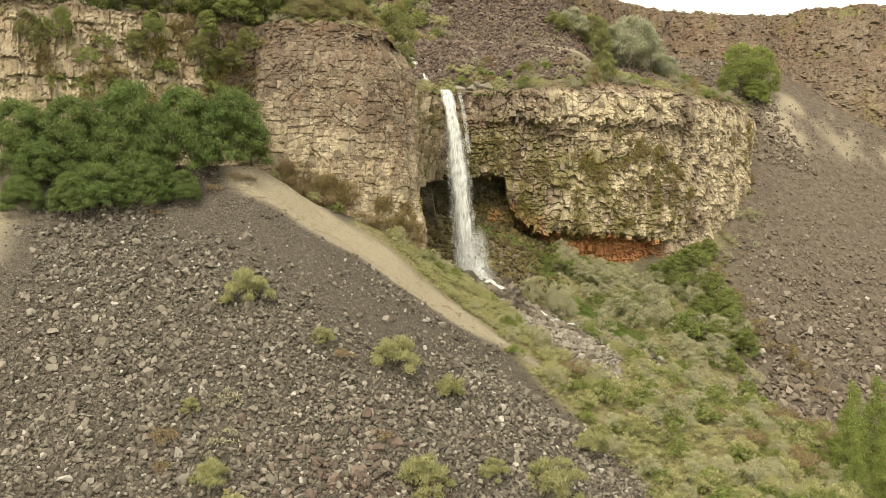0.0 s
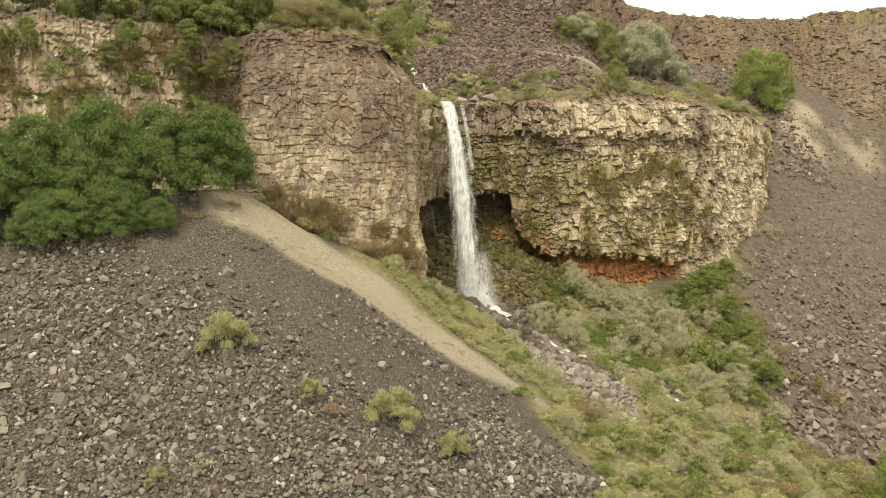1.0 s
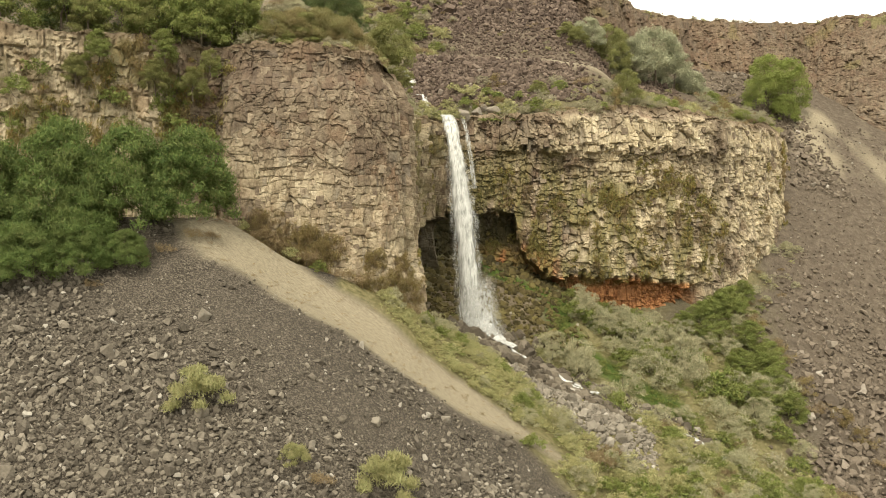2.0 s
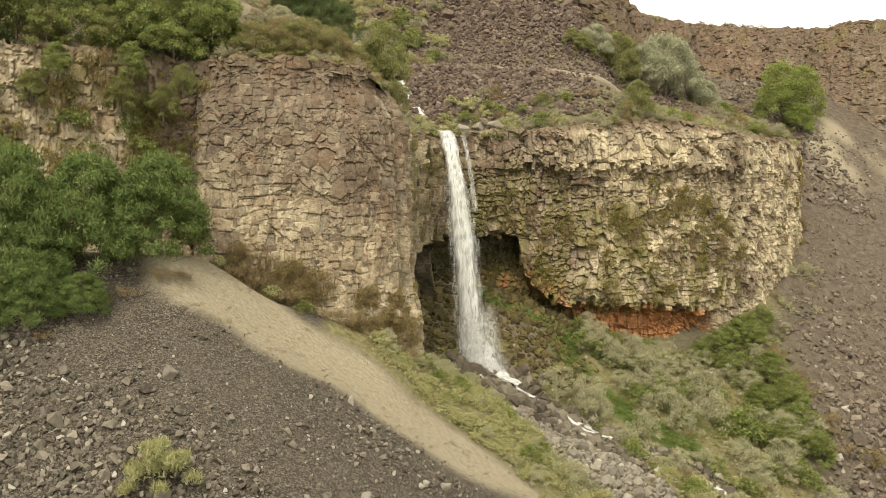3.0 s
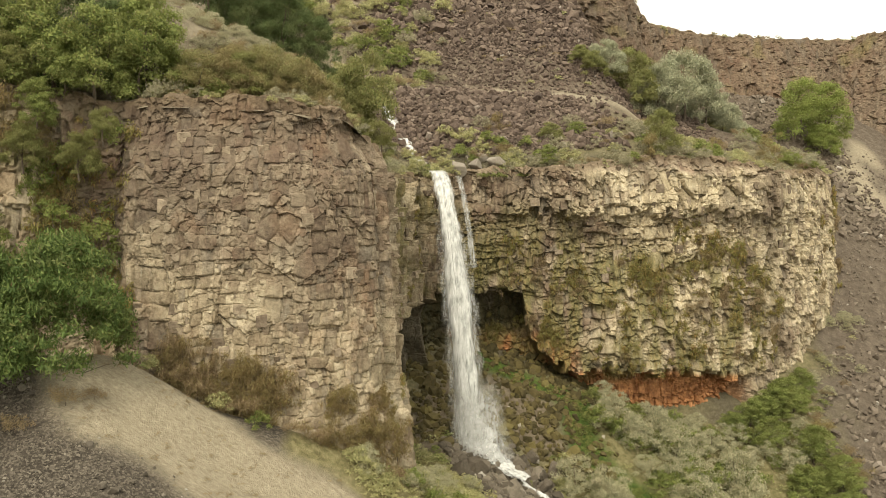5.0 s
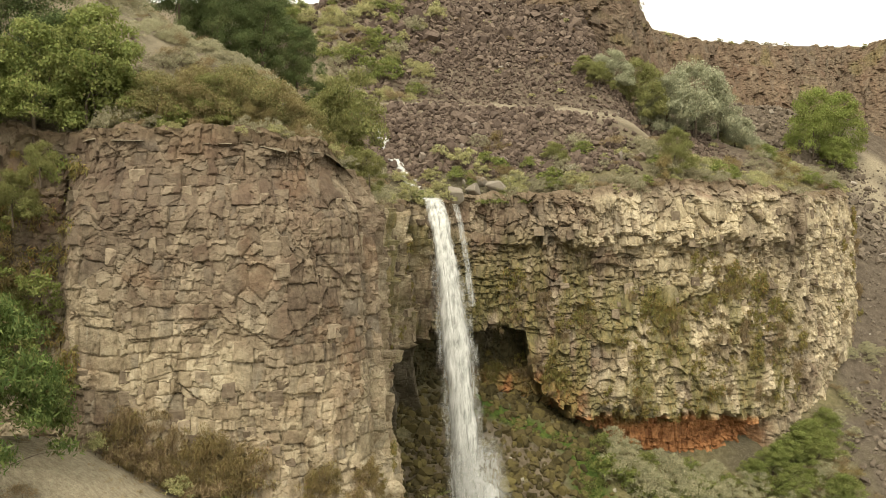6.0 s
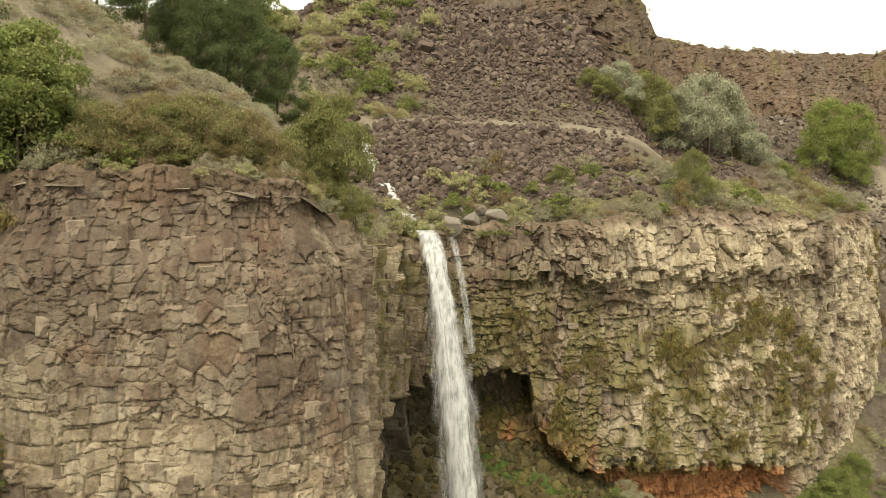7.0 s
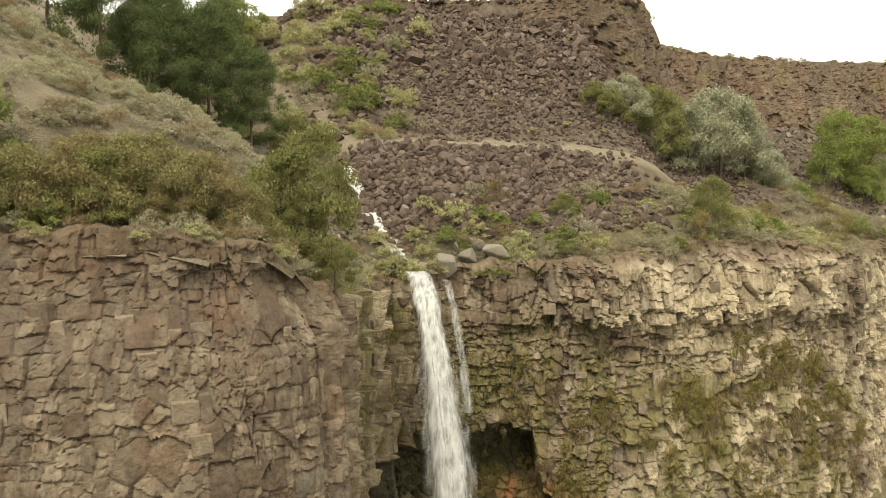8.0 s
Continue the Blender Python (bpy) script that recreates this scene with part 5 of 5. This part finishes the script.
for x, y, h, k in ((-11.5, 166, 3.4, "juniper"), (-9.2, 170, 2.8, "shrub"), (-22, 188, 5.0, "bright"), (-30, 186, 5.0, "dark"), (-17.5, 192, 3.0, "yellow"), (-12.5, 190, 2.6, "yellow"), (-9.0, 192, 2.8, "yellow"),
                   (-7.0, 186, 2.4, "shrub"), (-10.8, 182, 2.4, "shrub"), (-4.2, 184.0, 2.2, "sage"), (1.8, 193.0, 2.6, "yellow"), (-3.5, 196.5, 2.5, "shrub"), (-1.5, 190.0, 2.2, "sage"),
                   (-14, 178, 2.6, "yellow"), (-12, 196, 3.0, "yellow"), (38.5, 213, 2.6, "yellow"), (56, 247.5, 1.6, "shrub")):
    plant(k, x, y, h, "on the rocky slope", "plants on the upper slope")
x, y = scatter(900, -36, -5, 121, 152, lambda x, y: 0.38 * (depth_in(x, y) > 7))
for a, b in zip(x, y):
    plant(str(rng.choice(["sage", "grey", "sage", "dry", "sage"])), a, b, rng.uniform(0.7, 1.6), "on the dry hillside", "sagebrush on the hill", 0.8)
x, y = scatter(260, -14, 44, 176, 198, lambda x, y: 0.22)
for a, b in zip(x, y):
    plant(str(rng.choice(["sage", "yellow", "dry"])), a, b, rng.uniform(0.5, 1.1), "among the rubble", "shrubs in the rubble", 0.8)
at, q, n = sampled(RIM, 2.2, along_of(RIM, 36), along_of(RIM, 190))
for (a, b), (u, v) in zip(q, n):
    if rng.uniform() < 0.75:
        k = float(rng.uniform(-0.5, 2.5))
        plant(str(rng.choice(["sage", "yellow", "dry"])), a - u * k, b - v * k, float(rng.uniform(0.7, 1.5)), "along the canyon rim", "shrubs on the rim", 0.8, 92.3)
x, y = scatter(150, -24, -3, 172, 198, lambda x, y: 0.6)
for a, b in zip(x, y):
    plant(str(rng.choice(["sage", "yellow", "dry", "shrub", "yellow"])), a, b, rng.uniform(1.0, 2.2), "on the slope behind the fall", "shrubs behind the fall", 0.8)
# single plants on the talus
for x, y, h, k in ((-19.5, 86.3, 2.0, "tuft"), (-4.6, 85.2, 2.0, "tuft"), (-11.7, 84.0, 1.0, "tuft"), (0.7, 85.6, 1.4, "tuft"), (-18.6, 75.6, 1.25, "sage"), (-21.8, 74.4, 0.75, "tuft"),
                   (-18.3, 71.8, 1.5, "sage"), (-18.4, 68.7, 1.3, "tuft"), (-23.0, 71.2, 1.2, "dry"), (15.5, 91.6, 1.7, "tuft"), (22.7, 98.7, 1.6, "tuft"), (21.3, 94.5, 1.0, "tuft"),
                   (-5.1, 76.3, 0.8, "dry"), (-1.6, 73.0, 2.0, "tuft"), (10.6, 80.4, 2.3, "tuft"), (-9.4, 83.1, 0.9, "dry"), (-16.6, 67.2, 1.0, "yellow"), (-22.6, 69.0, 0.8, "dry"), (4.6, 78.0, 1.2, "tuft")):
    plant(k, x, y, h * 1.4, "growing alone in the scree", "shrubs on the talus", 1.0)
# under the left cliff
for x, y, h, k in ((-20.0, 111.6, 1.5, "dry"), (-18.2, 112.0, 1.7, "dry"), (-16.6, 111.8, 1.3, "yellow"), (-15.0, 112.2, 1.6, "dry"), (-13.6, 111.7, 1.1, "shrub"), (-21.6, 111.6, 1.2, "yellow"),
                   (-11.0, 113.0, 1.2, "dry"), (-6.4, 113.4, 1.6, "yellow"), (-9.2, 113.4, 1.4, "dry"), (-3.8, 115.0, 1.5, "dry"), (-2.2, 117.6, 1.3, "shrub")):
    plant(k, x, y, h, "at the foot of the cliff", "plants under the left cliff", 1.1)


# the gully: thick growth, changing from damp green to grey willow and yellow brush
def gully_chance(x, y):
    d = depth_in(x, y)
    c = covers(x, y, d)
    s, _ = to_line(x, y, STREAM_LOW)
    e, _ = to_line(x, y, ROCK_BAR)
    return (d < -1.5) * (1 - step(143, 146, y) * step(19, 16, x)) * np.clip(c["grass"], 0, 1) * step(0.8, 2.2, s) * step(5.0, 7.0, e) * (1 - 0.9 * c["sand"]) * step(1.8, 3.0, to_line(x, y, WET_STRIP)[0])


x, y = scatter(2100, -6, 86, 84, 172, lambda x, y: gully_chance(x, y) * 0.6)
for a, b in zip(x, y):
    far = b > 134
    if a < 14 and b < 132:
        k, h = str(rng.choice(["yellow", "sage", "shrub", "grey"])), rng.uniform(0.8, 1.5)
    elif far and 14 < a < 52 and b < 151:
        k, h = str(rng.choice(["grey", "grey", "grey", "shrub", "shrub"])), rng.uniform(1.7, 3.3)
    elif far and b >= 150:
        k, h = str(rng.choice(["shrub", "yellow", "dry", "sage"])), rng.uniform(0.8, 1.7)
    elif a < 16:
        k, h = str(rng.choice(["shrub", "yellow"])), rng.uniform(0.5, 0.9)
    else:
        k, h = str(rng.choice(["yellow", "yellow", "yellow", "shrub", "shrub", "sage", "grey", "dry"])), rng.uniform(1.0, 2.3)
    plant(k, a, b, h, "in the stream gully", "shrubs in the gully", rng.uniform(0.8, 1.15))
for i in range(34):
    a = 19.0 + i * 0.85
    b = 152.6 + 0.14 * max(0, a - 25) - (3.0 if i % 2 else 0.2) + float(rng.uniform(-0.6, 0.6))
    plant("grey" if i % 3 else "shrub", a, b, float(rng.uniform(1.5, 2.2)), "below the overhanging cliff", "willows under the cliff", 1.0, float(lower(np.array(a), np.array(b))))
for x, y, h in ((40, 155.5, 2.0), (37.2, 154.6, 1.5), (42.2, 156.9, 1.7), (45.0, 158.8, 1.8), (49.0, 161.5, 1.6), (43.2, 157.0, 2.2), (46.2, 158.4, 2.2), (41.5, 153.6, 2.0), (46.8, 152.2, 2.4), (48.4, 148.2, 2.5), (47.6, 143.6, 2.4), (44.6, 140.6, 2.2), (48.2, 139.8, 2.2), (43.8, 147.4, 2.0)):
    plant("bright", x, y, h * 1.4, "below the overhanging cliff", "leafy bushes in the gully", 0.8, float(lower(np.array(x), np.array(y))))
for x, y, h in ((46, 154.2, 1.7), (49.2, 155.2, 1.9), (52, 145, 1.9), (52.5, 142, 1.7), (56, 140.5, 2.0), (58, 138.8, 1.8), (53.5, 147.6, 1.6), (51.2, 151, 1.8), (54.5, 143.2, 1.5), (59.5, 136, 1.6)):
    plant("vine" if h > 1.75 else "dry", x, y, h, "at the edge of the talus", "brown brush beside the gully", 0.8)
x, y = scatter(130, 47, 64, 152, 178, lambda x, y: (depth_in(x, y) < -0.5) * step(7, 3, -depth_in(x, y) + 2 * fbm(x / 3, y / 3, 2, 33)))
for a, b in zip(x, y):
    plant(str(rng.choice(["dry", "sage", "yellow", "grey"])), a, b, rng.uniform(0.7, 1.5), "at the foot of the cliff", "brush at the cliff foot", 0.8)
for x, y, h in ((51.2, 108.5, 3.7), (56.2, 112.5, 3.9), (48.8, 103.5, 3.0), (58.0, 107.0, 3.6), (53.2, 103.0, 3.4), (50.6, 97.5, 3.2), (46.4, 97.0, 2.2)):
    plant("spire", x, y, h * 1.05, "in the gully", "conical trees", 1.1)


def undergrowth(name, label, key, x, y, sizes, thin=4):
    """Low growth run together over the ground."""
    vs = []
    turns = rng.uniform(0, 6.28, len(x))
    z = ground_at(x, y)
    for a, b, c, h, q in zip(x, y, z, sizes, turns):
        me = MODELS[key][int(rng.integers(len(MODELS[key])))][0][1]
        co = np.empty(len(me.vertices) * 3, np.float32)
        me.vertices.foreach_get("co", co)
        co = co.reshape(-1, 3, 3)[::thin]
        mid = co.mean(1, keepdims=True)
        co = (mid + (co - mid) * (thin / 2) ** 0.5).reshape(-1, 3) * np.array([h, h, h * 0.75])
        vs.append(np.stack([co[:, 0] * math.cos(q) - co[:, 1] * math.sin(q), co[:, 0] * math.sin(q) + co[:, 1] * math.cos(q), co[:, 2]], -1) + np.array([a, b, c - 0.1]))
    v = np.concatenate(vs)
    tagged(new(name, mesh_of(name, v, np.arange(len(v)).reshape(-1, 3), MODELS[key][0][0][1].materials[0])), label, "undergrowth", kind="stuff")


x, y = scatter(2400, -6, 86, 84, 172, lambda x, y: gully_chance(x, y) * 0.5)
undergrowth("gully_brush", "yellow-green brush covering the gully", "yellow", x, y, rng.uniform(0.7, 1.4, len(x)))
x, y = scatter(900, -6, 14, 112, 140, lambda x, y: gully_chance(x, y) * 0.95)
undergrowth("bank_brush", "dense yellow-green brush on the stream bank", "yellow", x, y, rng.uniform(0.8, 1.3, len(x)))
x, y = scatter(520, 8, 66, 78, 124, lambda x, y: gully_chance(x, y) * 0.8)
for i, (a, b) in enumerate(zip(x, y)):
    plant("leafy" if i % 4 == 1 else "clump" if i % 4 else "grey", a, b, rng.uniform(0.9, 2.0), "along the gully floor", "bushes along the gully", rng.uniform(0.85, 1.2))
x, y = scatter(1500, -6, 86, 84, 172, lambda x, y: gully_chance(x, y) * 0.5)
undergrowth("gully_greenery", "leafy green undergrowth in the gully", "shrub", x, y, rng.uniform(0.6, 1.2, len(x)))
x, y = scatter(1300, -36, -6, 121, 156, lambda x, y: 0.45 * (depth_in(x, y) > 6))
undergrowth("hill_sage", "grey sagebrush and dry grass over the hillside", "sage", x, y, rng.uniform(0.4, 0.9, len(x)))
x, y = scatter(900, 5, 32, 134, 153, lambda x, y: np.maximum(step(2.2, 1.0, to_line(x, y, WET_STRIP)[0]), step(1.3, 0.5, to_line(x, y, [(5.5, 152.2), (9, 151.8), (14, 150.8), (18.5, 150.6)])[0])) * (depth_in(x, y) < 1.0))
undergrowth("wet_greenery", "bright green wet growth beside the fall", "shrub", x, y, rng.uniform(0.45, 0.85, len(x)), 3)
x, y = scatter(900, -27, 14, 94, 114, lambda x, y: 0.6 * covers(x, y, depth_in(x, y))["sand"])
undergrowth("sand_grass", "short dry grass on the sandy slope", "dry", x, y, rng.uniform(0.18, 0.42, len(x)), 6)
for key, spots in SPARE.items():
    x, y, h = np.array(spots).T
    undergrowth("far_brush" if key == "yellow" else "far_sage", WORDS[key][1] + " spread over the slopes", key, x, y, h)


# growth on the cliff faces
def on_face(surface, count, zones, keys, seed, size, group):
    at, q, n, X, Y, z = surface
    r = np.random.default_rng(seed)
    made = 0
    while made < count:
        i, j = int(r.integers(4, X.shape[0] - 8)), int(r.integers(3, X.shape[1] - 3))
        if r.uniform() > zones(X[i, j], Y[i, j], z[i, j]):
            continue
        turn = math.degrees(math.atan2(n[j, 1], n[j, 0])) + 90
        h = r.uniform(*size)
        plant(str(r.choice(keys)), X[i, j] + n[j, 0] * 0.05, Y[i, j] + n[j, 1] * 0.05, h, "on the cliff face", group, r.uniform(0.8, 1.5), z[i, j] - h, turn)
        made += 1


on_face(bench_face, 56, lambda x, y, z: (-50 < x < -24.5) * (47 < z < 62) * (0.4 + 0.6 * (x > -31)), ["shrub", "juniper", "hang", "shrub", "vine"], 30, (1.1, 2.1), "growth on the upper cliff")
on_face(left_face, 10, lambda x, y, z: (x < -24) * (46 < z < 60), ["shrub", "hang"], 37, (1.0, 1.8), "growth on the upper cliff")
on_face(right_face, 110, lambda x, y, z: (8 < x < 46) * (34.5 < z < 50) * (0.35 + 0.65 * (22 < x < 44)), ["hang", "hang", "hang", "hangdry"], 31, (0.6, 1.5), "growth on the right cliff")
on_face(right_face, 16, lambda x, y, z: (30 < x < 40) * (49 < z < 53), ["hangdry", "hang"], 32, (0.5, 1.1), "growth on the right cliff")
on_face(right_face, 22, lambda x, y, z: (54 < x < 72) * (z < 57) * (z > 35), ["hang", "hangdry"], 33, (0.9, 1.8), "growth on the right cliff")
on_face(right_face, 34, lambda x, y, z: (4 < x < 17) * (37 < z < 47), ["hang", "hang", "hangdry"], 38, (0.5, 1.2), "growth on the right cliff")
on_face(left_face, 26, lambda x, y, z: (y > 126) * (41 < z < 58), ["hang"], 34, (0.4, 1.0), "growth beside the fall")
on_face(left_face, 34, lambda x, y, z: (-9.5 < x < -2) * (z < 40) * (y < 124) * (z > 35.0), ["vine", "vine", "hang"], 35, (0.7, 1.4), "growth under the left cliff")
on_face(left_face, 48, lambda x, y, z: (-21 < x < -11.5) * (z < 44.5 - 0.35 * (x + 20)) * (z > 39.0), ["vine", "vine", "hangdry"], 36, (0.8, 1.5), "growth under the left cliff")


# ---- water ----
M_FALL = water_material("falling_water", 0.15, 0.16, 1.1)
M_VEIL = water_material("thin_water", 0.15, 0.12, 1.3, 0.7)
M_FOAM = water_material("foam_water", 0.20, 0.8, 1.8)
M_MIST = water_material("spray_mist", 0.10, 0.5, 0.9, 0.5)
LIP, PLUNGE = np.array([0.1, 149.4, 59.1]), np.array([4.1, 141.0, 27.0])


def fall_path(t):
    """The falling line: shooting out, then dropping ever more steeply."""
    z = LIP[2] + (PLUNGE[2] - LIP[2]) * t
    k = np.sqrt(np.clip(t, 0, 1))
    return np.stack([LIP[0] + (PLUNGE[0] - LIP[0]) * (0.75 * k + 0.25 * t), LIP[1] + (PLUNGE[1] - LIP[1]) * k, z], -1)


def fall_body(name, wide_top, wide_low, shift, depth, material, parent, label, seed, t0=0.0, t1=1.0, thick=1.0):
    """A rounded sheet of water with torn edges."""
    rows, cols = 150, 28
    t = np.linspace(t0, t1, rows)
    c = fall_path(t)
    w = wide_top + (wide_low - wide_top) * t ** 0.8
    u = np.linspace(-1, 1, cols)
    T, U = np.meshgrid(t, u, indexing="ij")
    rip = fbm(U * 3 + seed, T * 9, 4, seed)
    tear = 1 + 0.18 * fbm(U * 0 + 3.3, T * 14, 3, seed + 5)
    x = c[:, None, 0] + shift + U * w[:, None] * 0.5 * tear + 0.12 * rip
    y = c[:, None, 1] - depth * np.sqrt(np.clip(1 - U ** 2, 0, 1)) * w[:, None] * 0.4 - 0.25 * rip
    z = c[:, None, 2] + 0 * U
    body = np.clip((1 - np.abs(U) ** 2.2) * 1.25, 0, 1) * thick * (0.75 + 0.25 * step(0.0, 0.1, T)) * (step(t0, t0 + 0.15, T) if t0 > 0.05 else 1.0)
    part(name, mesh_of(name, np.stack([x, y, z], -1).reshape(-1, 3), grid_faces(rows, cols), material, {"body": body}, True), parent, label)


fall = thing("waterfall", (0, 0, 0), "white waterfall plunging over the basalt lip", "waterfall")
fall_body("main_sheet", 2.3, 3.3, 0.0, 1.0, M_FALL, fall, "dense white water", 3)
fall_body("front_sheet", 1.5, 2.2, 0.15, 1.6, M_FALL, fall, "front of the falling water", 9, 0.0, 1.0, 0.85)
fall_body("veil", 3.0, 5.2, 0.0, 0.3, M_VEIL, fall, "thin spray round the water", 14, 0.12, 1.0, 0.62)
fall_body("side_strand", 0.8, 1.5, 2.1, 0.5, M_VEIL, fall, "thin side strand", 17, 0.02, 0.34, 0.6)


def ribbon(name, pts, width, seed, parent, label, lift=0.15, thick=0.9):
    """Foaming water lying on the slope."""
    p = np.array(rounded(pts, 3))
    rows, cols = len(p), 9
    tang = np.gradient(p, axis=0)
    tang /= np.linalg.norm(tang, axis=1)[:, None]
    side = np.stack([-tang[:, 1], tang[:, 0]], -1)
    u = np.linspace(-1, 1, cols)
    i = np.arange(rows)
    w = width * (1 + 0.5 * fbm(i / 5.0, 0.0 * i + seed, 3, seed))
    x = p[:, None, 0] + side[:, None, 0] * u * w[:, None]
    y = p[:, None, 1] + side[:, None, 1] * u * w[:, None]
    under = upper(p[:, 0], p[:, 1]) if name == "cascade" else ground_at(p[:, 0], p[:, 1])
    z = under[:, None] + lift + 0.22 * fbm(x * 1.5, y * 1.5, 3, seed + 2) + 0.12 * (1 - u ** 2)
    body = np.clip((1 - u ** 2) * 1.3 * thick + 0 * x, 0, 1)
    part(name, mesh_of(name, np.stack([x, y, z], -1).reshape(-1, 3), grid_faces(rows, cols), M_FOAM, {"body": body}, True), parent, label)


ribbon("cascade", [(0.1, 149.6), (0.3, 152.2), (-0.1, 155.0), (-1.0, 157.6), (-2.6, 160.4), (-4.3, 163.2), (-5.2, 165.4), (-6.2, 168)], 0.95, 5, fall, "white cascade above the lip", 0.35, 1.0)
fall_body("spray", 2.6, 8.0, 0.9, 0.9, M_MIST, fall, "drifting spray at the foot", 23, 0.66, 1.02, 0.75)
ribbon("splash", [(4.6, 142.4), (5.4, 140.4), (7.0, 138.8), (9.6, 137.4)], 2.0, 6, fall, "foaming splash pool", 1.1, 1.0)
stream = thing("stream", (0, 0, 0), "foaming stream among dark boulders", "stream")
ribbon("rapid", [(9, 137.4), (13.3, 135), (17.8, 132.3), (22.5, 132), (27.5, 130.8), (33, 128.5), (38, 124.5)], 0.7, 7, stream, "white rapids", 0.65, 0.72)
ribbon("rapid", [(11, 136), (14, 132), (17, 130.2), (19.5, 128)], 0.6, 8, stream, "white rapids", 0.8, 0.85)
